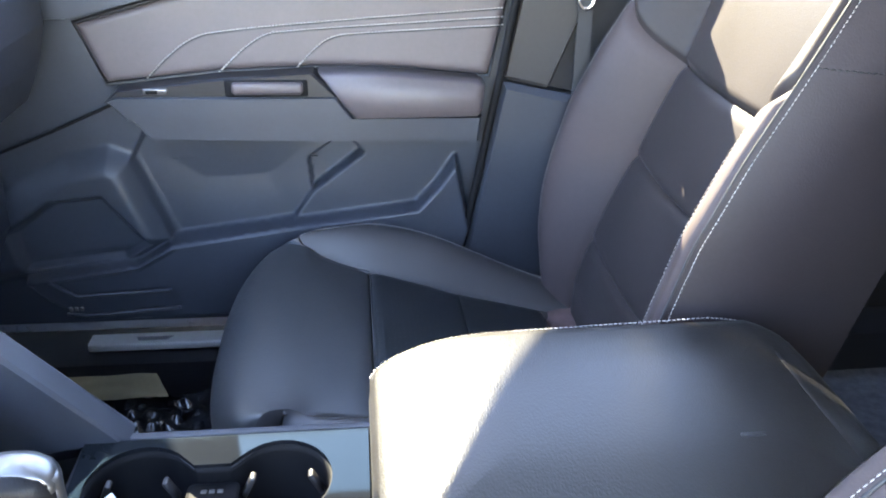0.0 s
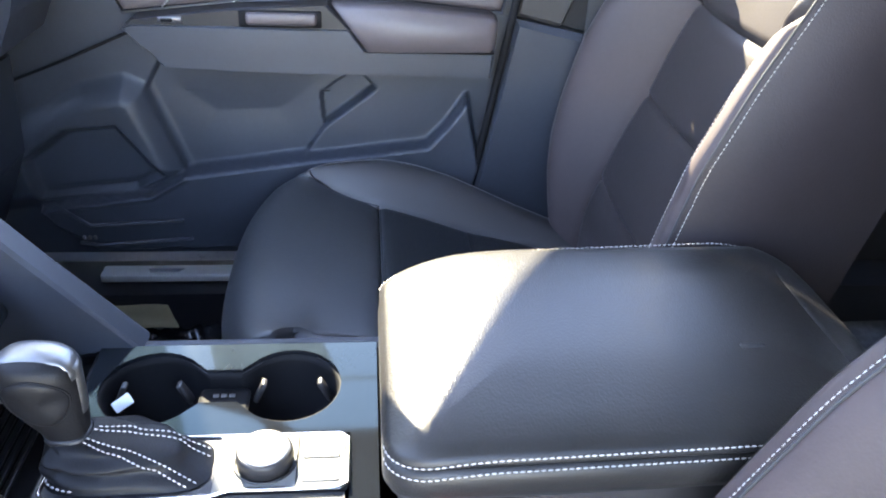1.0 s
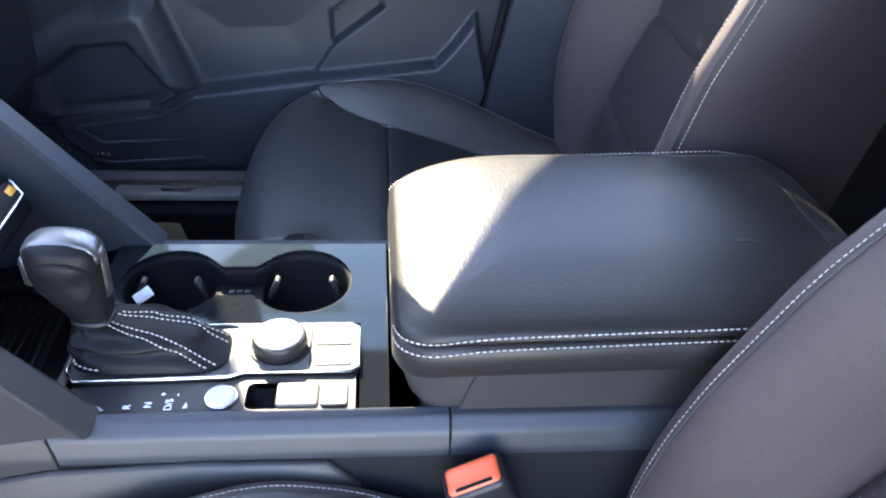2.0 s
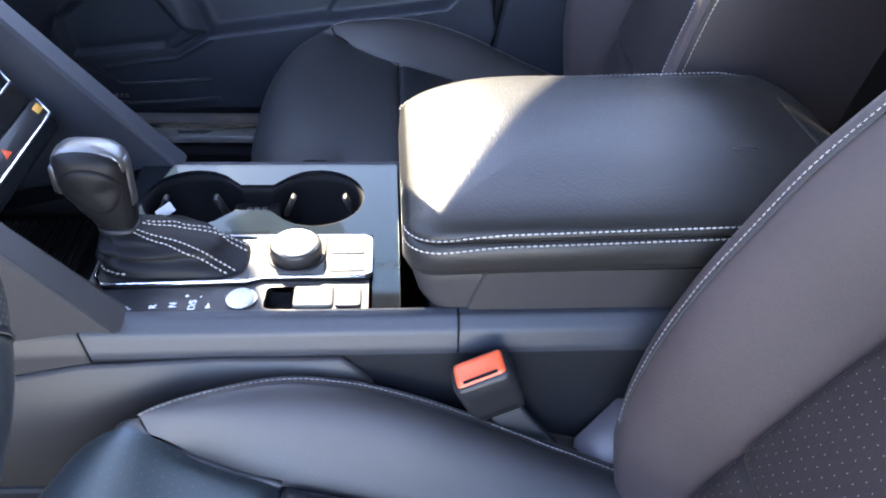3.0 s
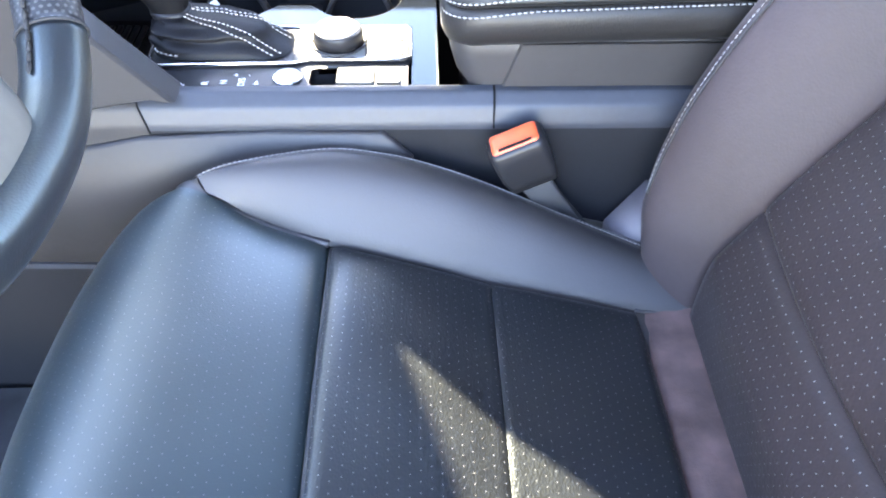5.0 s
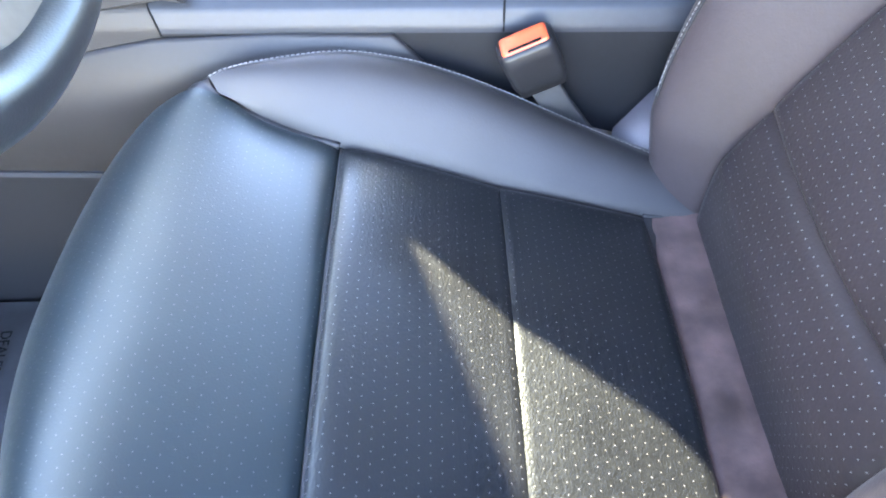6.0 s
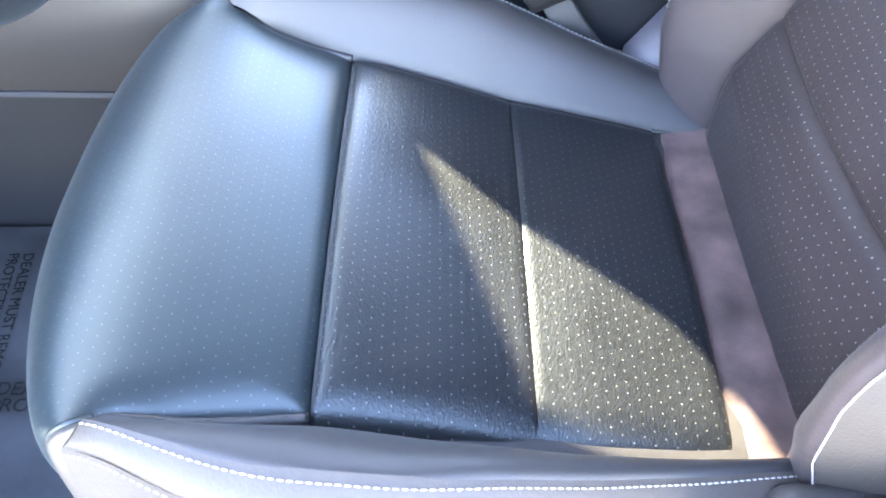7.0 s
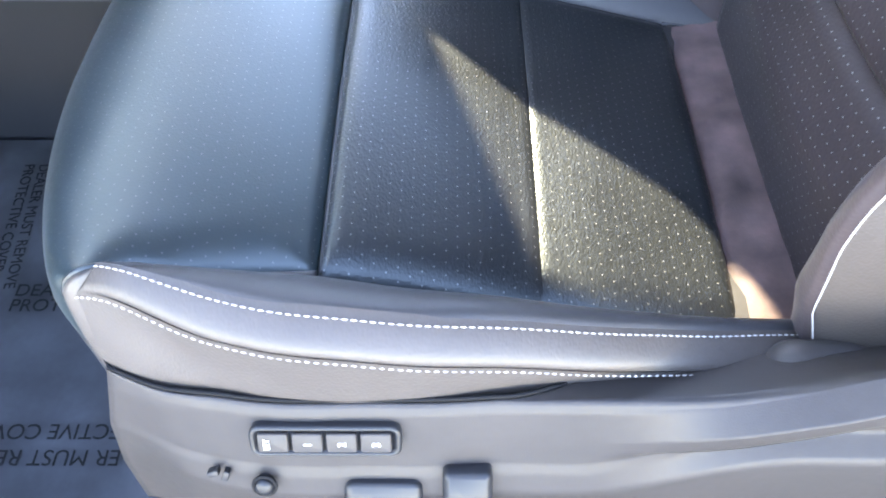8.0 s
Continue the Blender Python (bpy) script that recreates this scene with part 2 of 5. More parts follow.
def stitches(points, parent, step=0.0062, length=0.0042, r=0.0009, mat=None, name="stitching", out=(0, 0, 1)):
    """A row of single raised stitches along a seam."""
    bm = bmesh.new()
    for p, t in spread(points, step):
        side = t.cross(Vector(out)).normalized() * r
        up = side.cross(t).normalized() * r
        if up.dot(Vector(out)) < 0:
            up = -up
        ends = []
        for s, w in ((-0.5, 0.45), (-0.2, 1.0), (0.2, 1.0), (0.5, 0.45)):
            q = p + t * length * s
            ends.append([bm.verts.new(q + side * w), bm.verts.new(q + up * w * 1.1), bm.verts.new(q - side * w), bm.verts.new(q - up * w)])
        for a, b in zip(ends, ends[1:]):
            for k in range(4):
                bm.faces.new((a[k], a[(k + 1) % 4], b[(k + 1) % 4], b[k]))
        bm.faces.new(ends[0])
        bm.faces.new(ends[-1])
    ob = part(name, bm, mat or STITCH, parent, "row of pale thread stitches" if mat is None else "")
    ob["kind"] = "stuff"
    return ob


def writing(text, size, m, mat, parent, name="lettering"):
    c = bpy.data.curves.new(name, 'FONT')
    c.body, c.size, c.extrude = text, size, 0.0002
    tmp = bpy.data.objects.new(name, c)
    me = bpy.data.meshes.new_from_object(tmp)
    bpy.data.objects.remove(tmp)
    me.transform(m)
    me.materials.append(mat)
    ob = new(name, me)
    ob.parent = parent
    if parent.type == 'EMPTY':
        ob.matrix_parent_inverse = Matrix.Translation(parent.location).inverted()
    return ob


# ---- structure: the car's shell ----
CY = 0.54  # the car's middle line
AX = 0.163  # the driver's seat's middle line


def structure(name, bm, mat, label, smooth=False):
    ob = part(name, bm, mat, None, label, smooth)
    ob["kind"], ob["category"] = "structure", name.split("_")[0]
    return ob


def box(x0, x1, y0, y1, z0, z1):
    return soft_block(x0, x1, y0, y1, z0, z1, 0.004, 0.006)


bm = bmesh.new()
bmesh.ops.create_grid(bm, x_segments=8, y_segments=8, size=400)
bmesh.ops.translate(bm, vec=(0, 0, -0.42), verts=bm.verts)
structure("ground", bm, ASPHALT, "pale concrete ground outside the car")


def floor_f(u, v):
    x, y = -1.0 + 2.4 * u, -0.19 + 1.46 * v
    z = 0.055 + 0.10 * smooth01(-0.09, -0.17, y) + 0.10 * smooth01(1.17, 1.25, y) + 0.28 * smooth01(-0.55, -0.85, x)
    return (x, y, z + 0.004 * noise.noise((x * 9, y * 9, 0)))


structure("floor", sheet(floor_f, 60, 60), CARPET, "grey carpeted car floor", True)
structure("floor_pan", box(-1.05, 1.45, -0.22, 1.30, -0.05, 0.02), DARK, "dark steel floor pan under the carpet")
# sills
structure("sill_driver", prism([(-0.27, 0.16), (-0.16, 0.165), (-0.16, -0.10), (-0.30, -0.10)], 'x', -1.0, 1.4, 0.006), PLASTIC, "dark plastic driver's door sill")
structure("sill_passenger", prism([(1.17, 0.150), (1.275, 0.165), (1.32, 0.165), (1.32, -0.10), (1.20, -0.10)], 'x', -1.0, 1.4, 0.006), SMOOTH, "dark plastic passenger door sill")
# roof, pillars and rear
structure("ceiling", plate([(-0.30, -0.07), (1.60, -0.07), (1.60, 1.15), (-0.06, 1.15), (-0.20, 1.11), (-0.30, 0.92)], [], 1.24, 1.28), HEADLINER, "grey cloth headliner under the roof")
# the unseen passenger side above the door's belt line: windscreen pillar, side windows, roof edge
SIDE_Y = 1.15
# outline and opening are cut to place the sun patches inside
SIDE_OUTLINE = [(-1.05, 0.78), (1.40, 0.78), (1.40, 1.30), (-0.116, 1.30), (-0.118, 1.140), (-0.140, 1.116), (-0.27, 1.053), (-1.05, 0.83)]
SUN_PANE = [(-0.98, 0.825), (0.20, 0.825), (0.222, 0.934), (0.388, 0.876), (0.427, 0.861), (0.489, 0.806), (1.10, 0.80), (1.10, 1.17), (-0.06, 1.17), (-0.136, 1.087), (-0.141, 1.050), (-0.142, 0.997), (-0.27, 0.997), (-0.66, 0.87)]
side = structure("wall_side_passenger", plate(SIDE_OUTLINE, [SUN_PANE], -0.006, 0.006), PLASTIC_BROWN, "unseen grey window surround, cut to shape the sun patches")
side.data.transform(Matrix.Translation((0, SIDE_Y, 0)) @ Matrix.Rotation(radians(90), 4, 'X'))
# unseen bar, added to keep sun off the cushion's outer bolster
structure("roof_edge", prism([(-0.50, 1.185), (-0.16, 1.217), (-0.05, 1.232), (-0.05, 1.40), (-0.50, 1.36)], 'y', 1.13, 1.17), HEADLINER, "unseen grey bar added to block sun at the windscreen corner")
# an unseen rendered wall beside the car, added to block sun forward of its corner
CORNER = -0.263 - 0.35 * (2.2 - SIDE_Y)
structure("building", prism([(CORNER, 2.2), (CORNER - 2.0, 6.0), (-9.0, 6.0), (-9.0, 2.2)], 'z', -0.42, 4.5), PLASTER, "unseen pale wall added to block the sun")
# an unseen cutout on a cord, its outline traced to shade the armrest lid
SUN_MASK = [(-0.478, 1.925), (-0.5085, 1.894), (-0.4405, 1.845), (-0.3315, 1.758), (-0.21, 1.662), (-0.1455, 1.742), (-0.0675, 1.958), (-0.02, 2.12), (-0.470, 2.12)]
structure("pennant", prism(SUN_MASK, 'y', 2.198, 2.206), PLASTER, "unseen pale cutout hung outside to shade the armrest lid")
structure("cord", tube([(CORNER - 0.02, 2.21, 2.125), (0.2, 2.21, 2.118), (2.6, 2.21, 2.125)], 0.006, 6), PLASTER, "unseen cord added to carry the cutout")
structure("roof_rail_driver", box(-0.05, 1.60, -0.08, -0.04, 1.20, 1.24), HEADLINER, "grey roof rail trim")
for side, y, yt in (("driver", -0.19, -0.07),):
    structure("a_pillar_" + side, tube([(-1.05, y, 0.82), (-0.6, (y + yt) / 2, 1.03), (-0.05, yt, 1.24)], 0.04, 10), PLASTIC_BROWN, "slanted windscreen pillar", True)
    structure("b_pillar_" + side, tube([(0.52, y, 0.1), (0.53, y, 0.75), (0.58, yt, 1.24)], 0.055, 10), PLASTIC_BROWN, "upright door pillar", True)
structure("wall_rear", box(1.38, 1.42, -0.22, 1.30, 0.0, 1.24), DARK, "dark rear of the cabin")
# unseen rear sides, sized to keep sky and stray sun out
structure("wall_rear_passenger", box(0.335, 1.40, 1.24, 1.28, 0.0, 0.87), DARK, "unseen dark rear side, raised to stop stray sun")
structure("wall_rear_driver", box(0.60, 1.40, -0.20, -0.16, 0.0, 1.23), DARK, "unseen dark rear side, closed to shut out sky")
structure("firewall", box(-1.06, -1.0, -0.22, 1.30, 0.0, 0.78), DARK, "dark bulkhead under the windscreen")


# ---- seats ----
HI = [(-0.115, 0.181), (-0.06, 0.175), (0.0, 0.164), (0.13, 0.156), (0.26, 0.142), (0.32, 0.136)]
ZI = [(-0.20, 0.372), (-0.15, 0.385), (-0.10, 0.383), (-0.05, 0.373), (0.0, 0.362), (0.06, 0.343), (0.13, 0.322), (0.20, 0.306), (0.26, 0.297), (0.32, 0.292)]
HR = [(-0.14, 0.178), (-0.115, 0.184), (-0.09, 0.192), (-0.06, 0.204), (-0.03, 0.214), (0.0, 0.220), (0.06, 0.222), (0.15, 0.214), (0.22, 0.203), (0.31, 0.184)]
ZR = [(-0.14, 0.386), (-0.118, 0.393), (-0.105, 0.402), (-0.09, 0.407), (-0.06, 0.410), (-0.03, 0.411), (0.015, 0.409), (0.06, 0.399), (0.108, 0.384), (0.157, 0.363), (0.209, 0.341), (0.31, 0.305)]
# the front panel: its middle line (x, z) and its edge (x, half width, z), evenly spaced
EDGE = [(0.0, 0.164, 0.362), (-0.033, 0.170, 0.369), (-0.064, 0.1762, 0.380), (-0.0905, 0.181, 0.394), (-0.112, 0.188, 0.398), (-0.123, 0.1915, 0.388), (-0.124, 0.194, 0.370), (-0.122, 0.196, 0.350), (-0.119, 0.196, 0.325), (-0.114, 0.194, 0.28), (-0.11, 0.190, 0.21)]
BUMP = [(-0.12, 0.015), (-0.0905, 0.0125), (-0.064, 0.004), (-0.033, 0.001), (0.0, 0.0)]
SKIRT = [(0.22, -0.110, 0.214), (0.345, -0.110, 0.213), (0.370, -0.112, 0.206), (0.392, -0.113, 0.199), (0.4065, -0.100, 0.190)]
FRONT = [(0.0, 0.361), (-0.035, 0.368), (-0.07, 0.376), (-0.105, 0.382), (-0.135, 0.383), (-0.16, 0.377), (-0.18, 0.364), (-0.192, 0.345), (-0.191, 0.315), (-0.179, 0.27), (-0.162, 0.21)]
XI = [(0.27, 0.299), (0.30, 0.299), (0.36, 0.304), (0.42, 0.317), (0.53, 0.358), (0.60, 0.383), (0.667, 0.406), (0.75, 0.435), (0.85, 0.47), (0.97, 0.51)]
XR = [(0.27, 0.275), (0.34, 0.263), (0.40, 0.257), (0.46, 0.259), (0.52, 0.270), (0.60, 0.290), (0.68, 0.325), (0.75, 0.362), (0.80, 0.392), (0.88, 0.44), (0.97, 0.50)]
XN = [(0.27, 0.295), (0.335, 0.275), (0.377, 0.260), (0.392, 0.2555), (0.436, 0.240), (0.466, 0.235), (0.52, 0.241), (0.60, 0.266), (0.68, 0.302), (0.75, 0.345), (0.97, 0.49)]  # its near edge
BHI = [(0.27, 0.142), (0.33, 0.142), (0.42, 0.141), (0.52, 0.140), (0.60, 0.135), (0.68, 0.132), (0.80, 0.15), (0.97, 0.15)]
BHR = [(0.27, 0.175), (0.34, 0.198), (0.42, 0.218), (0.50, 0.226), (0.62, 0.224), (0.75, 0.212), (0.88, 0.18), (0.97, 0.13)]


PLUMP = [(-0.112, 0.0), (-0.09, 0.006), (-0.065, 0.009), (-0.036, 0.008), (-0.004, 0.0055), (0.03, 0.0045), (0.07, 0.004), (0.11, 0.003), (0.16, 0.0)]
VFORM = [(-0.108, 0.0), (-0.09, -0.007), (-0.068, -0.009), (-0.029, -0.003), (0.011, 0.0025), (0.05, 0.004), (0.089, 0.0025), (0.129, 0.002), (0.3, 0.0)]


def seat(name, dx, mirrored, lean, label):
    def xf(p):
        x, y, z = p
        x += lean * max(0.0, z - 0.365) if x > 0.2 else 0.0
        return (x + dx, 2 * CY - y if mirrored else y, z)
    root = thing(name, xf((0.05, AX, 0.06)), label, "car seat", "front seats")
    cushion = part("cushion", pebble(-0.165, 0.42, AX - 0.195, AX + 0.195, [(0.03, 0.16), (0.0, 0.20), (0.0, 0.33), (0.006, 0.345), (0.02, 0.352), (0.06, 0.352), (0.12, 0.352)], 0.06, 8, lambda x, y: I(x, ZI) - 0.370), LEATHER, root, "padded seat cushion core")
    for v in cushion.data.vertices:
        v.co = xf(v.co)

    def crown(h, hi):
        return 0.007 * (1 - (h / hi) ** 2)

    # the front panel, rolled over the front edge
    def edge(u):
        return Vector(spline(u, EDGE))

    def front(u, v):
        xc, zc = spline(u, FRONT)
        xe, he, ze = edge(u)
        w = 2 * v - 1
        a = abs(w)
        k = smooth01(0.22, 0.6, u)
        t = a + (math.sin(a * 1.5708) - a) * k
        n = 1.75 if w < 0 and not mirrored else 2.7
        g = a ** 4 * (1 - k) + (1 - max(0.0, 1 - t ** n) ** (1 / n)) * k
        zc += 0.007 * (1 - smooth01(0.5, 0.8, u))
        h = he * t
        sink = max(fillet(u * 0.26, 0.030, 0.012), fillet((1 - a) * he, 0.034 if w < 0 and not mirrored else 0.008, 0.013 if w < 0 and not mirrored else 0.006) * (1 - smooth01(*((0.30, 0.42) if w < 0 and not mirrored else (0.12, 0.30)), u)))
        return (xc + (xe - xc) * g, AX + (h if w > 0 else -h), zc + (ze - zc) * g - sink)
    part("front_panel", sheet(front, 72, 72, xf), LEATHER_PLAIN if mirrored else LEATHER_FRONT, cushion, "smooth front roll of the cushion")

    def start(z):
        return Vector([I(z, [(q[0], q[1]) for q in SKIRT], 0), I(z, [(q[0], q[2]) for q in SKIRT], 0), z])

    def low(q):
        return 0.032 if mirrored and q > 0 else 0.0

    for s in (-1, 1):
        def corner(u, v):
            e = edge(0.31 + 0.69 * u)
            p = e.lerp(start(0.4065 - 0.0145 * u / 0.3) if u < 0.3 else start(min(e.z, 0.392)), v)
            return (p.x - 0.003 * math.sin(v * math.pi), AX + s * (p.y + 0.002 * math.sin(v * math.pi)), p.z - low(s) * v)
        # lit leather copy on the door side, darker copy inboard
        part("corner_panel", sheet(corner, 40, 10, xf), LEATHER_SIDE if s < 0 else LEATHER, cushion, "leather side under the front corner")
        row = [edge(u) for u in np.linspace(0.0, 0.33, 24)]
        part("edge_seam", tube([xf((p.x, AX + s * p.y, p.z - 0.005)) for p in row], 0.0034, 8), LEATHER, cushion)
        row = [edge(u) for u in np.linspace(0.335, 0.56, 30)]
        if s < 0:
            part("corner_piping", tube([xf((p.x, AX + s * (p.y + 0.0006), p.z + 0.0002)) for p in row], 0.0018, 8), LEATHER_SEAT, cushion)

    def out_by(x):
        """How much wider the driver's middle panels are on the door side."""
        return 0.0 if mirrored else 0.003 + 0.017 * smooth01(0.0, 0.26, x)

    def insert(x0, x1):
        def f(u, v):
            x = x0 + (x1 - x0) * u
            hi = I(x, HI) + (out_by(x) if v < 0.5 else 0.0)
            h = hi * (2 * v - 1)
            d0, d1 = u * (x1 - x0), (1 - u) * (x1 - x0)
            s0 = fillet(d0, 0.020, 0.009) if x0 < 0.1 else fillet(d0, 0.003, 0.001)
            s1 = fillet(d1, 0.004, 0.002) if x0 < 0.1 else fillet(d1, 0.010, 0.006)
            return (x, AX + h, I(x, ZI) + crown(h, hi) + (0.002 if x0 < 0.1 else 0.003) * math.sin(math.pi * u) - max(s0, s1, fillet(hi - abs(h), 0.034 if h < 0 and not mirrored else 0.009, 0.014 if h < 0 and not mirrored else 0.007)))
        return sheet(f, 36, 60, xf)
    part("insert_panel", insert(0.0, 0.131), LEATHER_SEAT, cushion, "perforated leather middle panel")
    if not mirrored:
        part("scuff", pebble(0.201, 0.211, 0.2055, 0.2085, [(0, 0.3105), (0.0008, 0.3118)], 0.0014, m=Matrix.Translation((0, 0, 0.0004))), GREY_VINYL, cushion, "small pale scuff")
    part("insert_panel", insert(0.131, 0.256), LEATHER_SEAT, cushion, "perforated leather rear panel")

    def gusset(u, v):
        x = 0.256 + 0.064 * u
        h = (0.145 + (out_by(0.26) if v < 0.5 else 0.0)) * (2 * v - 1)
        return (x, AX + h, 0.2915 + 0.006 * math.sin(u * 2.2) - fillet(u * 0.055, 0.006, 0.005) + 0.002 * noise.noise((x * 60, h * 60, 1)))
    part("gusset", sheet(gusset, 14, 60, xf), SUEDE, cushion, "worn brownish strip at the cushion's rear")

    for s in (-1, 1):
        near = 1.0 if s < 0 and not mirrored else 0.0

        def hr_at(q):
            return I(q, HR) - near * 0.010 * smooth01(0.0, 0.26, q)

        def zr_at(q):
            return I(q, ZR) + near * 0.008 * smooth01(-0.02, 0.22, q)

        def pulled(x, xs, s0, std, sunk=1.0):
            """A point of the side, drawn to the point s0 at its front end."""
            p, q = Vector(std(x)), Vector(std(xs))
            k = 1 - smooth01(0.0, 0.075, x - xs)
            p += (Vector((0, s0.y - q.y, s0.z - q.z))) * k
            return (x, AX + s * p.y, p.z - low(s) * sunk)

        def bolster(u, v):
            tip = Vector((-0.0935, 0.1822, 0.3965))
            s0 = tip.lerp(start(0.4065), v)
            x = s0.x + (0.312 - s0.x) * u ** 1.25

            def std(q):
                hi, hr, zi, zr = I(q, HI) + near * out_by(q) * smooth01(-0.09, 0.0, q), hr_at(q), I(q, ZI) + I(q, BUMP), zr_at(q)
                flat = 0.55 * near * (1 - smooth01(0.02, 0.10, q))
                z = zi + (zr - zi) * ((1 - flat) * math.sin(v * 1.5708) ** 1.15 + flat * v) + 0.006 * math.sin(v * math.pi) * (1 + 0.6 * near * smooth01(-0.095, -0.06, q) * (1 - smooth01(0.0, 0.08, q)))
                z -= max(fillet(v * (hr - hi), 0.007, 0.007), fillet((1 - v) * (hr - hi) + 0.001, 0.005, 0.003)) * smooth01(-0.09, -0.05, q)
                z -= near * 0.006 * max(0.0, 1 - v / 0.6) ** 2 * smooth01(-0.09, -0.04, q)
                return (q, hi + (hr - hi) * v, z)
            return pulled(x, s0.x, s0, std, v)
        part("bolster", sheet(bolster, 72, 18, xf), LEATHER, cushion, "smooth raised side bolster")

        def drop_at(x):
            return (0.019 - 0.004 * near) * (1 - 0.65 * smooth01(0.17, 0.31, x)) + 0.002

        def band(u, v):
            s0 = start(0.4065).lerp(start(0.392), v)
            s0.y += 0.003 * math.sin(v * math.pi)
            x = s0.x + (0.31 - s0.x) * u ** 1.25

            def std(q):
                d = drop_at(q)
                h = hr_at(q) + 0.016 * math.sin(v * 1.5708) + 0.004 * math.sin(v * math.pi)
                return (q, h - max(fillet(v * d, 0.004, 0.003), fillet((1 - v) * d, 0.004, 0.002)), zr_at(q) - d * v)
            return pulled(x, s0.x, s0, std)
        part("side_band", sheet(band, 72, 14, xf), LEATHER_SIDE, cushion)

        def skirt(u, v):
            s0 = start(0.392 - 0.172 * v)
            x = s0.x + (0.31 - s0.x) * u ** 1.25

            def std(q):
                top = zr_at(q) - drop_at(q)
                h = hr_at(q) + 0.016 + 0.004 * math.sin(min(1.0, v * 3) * math.pi) - fillet(v * 0.07, 0.004, 0.003) + 0.034 * smooth01(0.0, 0.24, q) * smooth01(-0.04, 0.14, v)
                return (q, hr_at(q) + 0.0165 - 0.0048 * smooth01(0.0, 0.2, v) if near else h, top - (top - 0.22) * v)
            p = pulled(x, s0.x, s0, std)
            return (p[0], p[1] - near * I(x, PLUMP) * smooth01(0.0, 0.3, v), p[2])
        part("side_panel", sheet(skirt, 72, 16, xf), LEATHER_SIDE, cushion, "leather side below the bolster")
        row = [xf(band(u, 0.10)) for u in np.linspace(0.012, 0.97, 80)]
        row = [(p[0], p[1], p[2] + 0.0008) for p in row]
        stitches(row, cushion, 0.0044 if s < 0 else 0.0042, 0.0030 if s < 0 else 0.003, 0.0005 if s < 0 else 0.0005)
        if s < 0:
            row = [xf(band(u, 0.93)) for u in np.linspace(0.008, 0.95, 80)]
            side = -1 if not mirrored else 1
            stitches([(p[0], p[1] + side * 0.0034, p[2] + 0.0006) for p in row], cushion, 0.0044, 0.0026, 0.0005, out=(0, side, 0.4))
    part("cushion_seam", tube([xf((0.002, AX + h, I(0.0, ZI) + crown(h, 0.164) - 0.008)) for h in np.linspace(-0.16, 0.16, 30)], 0.0022, 6), DARK_STITCH, cushion)

    part("gusset_seam", tube([xf((x, AX + 0.1435, 0.2945 + 0.10 * (0.262 - x))) for x in np.linspace(0.254, 0.312, 12)], 0.0016, 6), DARK_STITCH, cushion)

    # backrest
    back = part("backrest", rings([[xf((I(z, XI) + 0.03 + 0.10 * c, AX + h, z)) for h, c in ((-0.19 * k, 0), (-0.2 * k, 0.5), (-0.17 * k, 1), (0.17 * k, 1), (0.2 * k, 0.5), (0.19 * k, 0))]
                                   for z, k in ((0.26, 0.85), (0.4, 1.0), (0.6, 1.0), (0.8, 0.95), (0.93, 0.7))]), DARK, root, "seat back shell")

    def back_panel(z0, z1, bow=0.0):
        def f(u, v):
            w = 2 * v - 1
            z = z0 + (z1 - z0) * u + bow * (1 - w * w) * u
            hi = I(z, BHI)
            h = hi * w
            d = min(u, 1 - u) * (z1 - z0)
            x = I(z, XI) - 0.010 * (1 - w * w) * smooth01(0.27, 0.37, z) - 0.003 * math.sin(math.pi * u)
            return (x + max(fillet(d, 0.012, 0.0070), fillet(hi * (1 - abs(w)), 0.008, 0.006)), AX + h, z)
        return sheet(f, 36, 44, xf)
    hide, low_seam, word = (LEATHER_BACK_PLAIN, 0.418, "smooth") if mirrored else (LEATHER_BACK, 0.4085, "perforated")
    part("back_insert", back_panel(0.285, low_seam), hide, back, word + " lumbar panel")
    part("back_insert", back_panel(low_seam, 0.545), hide, back, word + " middle panel")
    part("back_insert", back_panel(0.545, 0.668), hide, back, word + " upper panel")

    def top_panel(u, v):
        w = 2 * v - 1
        z = 0.655 + 0.285 * u
        hi, hr, xi, xr = I(z, BHI), I(z, BHR), I(z, XI), I(z, XR)
        h = hr * abs(w)
        k = max(0.0, (h - hi) / max(0.01, hr - hi))
        lim = 0.668 + 0.077 * k
        x = xi + (xr - xi) * (math.sin(min(1.0, k) * 1.5708) ** 1.1) - 0.010 * math.sin(math.pi * min(1.0, k)) - 0.010 * (1 - min(1.0, h / hi) ** 2)
        x += 0.011 * (1 - smooth01(lim - 0.004, lim + 0.014, z)) + fillet(hr * (1 - abs(w)), 0.008, 0.006) + 0.08 * smooth01(0.8, 1.0, u)
        return (x, AX + (h if w > 0 else -h), z)
    part("shoulder_panel", sheet(top_panel, 90, 120, xf), hide, back, word + " shoulder panel")

    for s in (-1, 1):
        near = 1.0 if s < 0 and not mirrored else 0.0

        def bhr_at(q):
            return max(I(q, BHR) * 0.89, 0.193) if near and q < 0.60 else I(q, BHR) * (1 - 0.11 * near)

        def xr_at(q):
            return I(q, XN if near else XR)

        def wing(u, v):
            lim = 0.668 + (0.745 - 0.668) * v
            z = 0.285 + (lim - 0.285) * u
            hi, hr, xi, xr = I(z, BHI), bhr_at(z), I(z, XI), xr_at(z)
            h = hi + (hr - hi) * v
            x = xi + (xr - xi) * (math.sin(v * 1.5708) ** 1.1) - 0.010 * math.sin(v * math.pi)
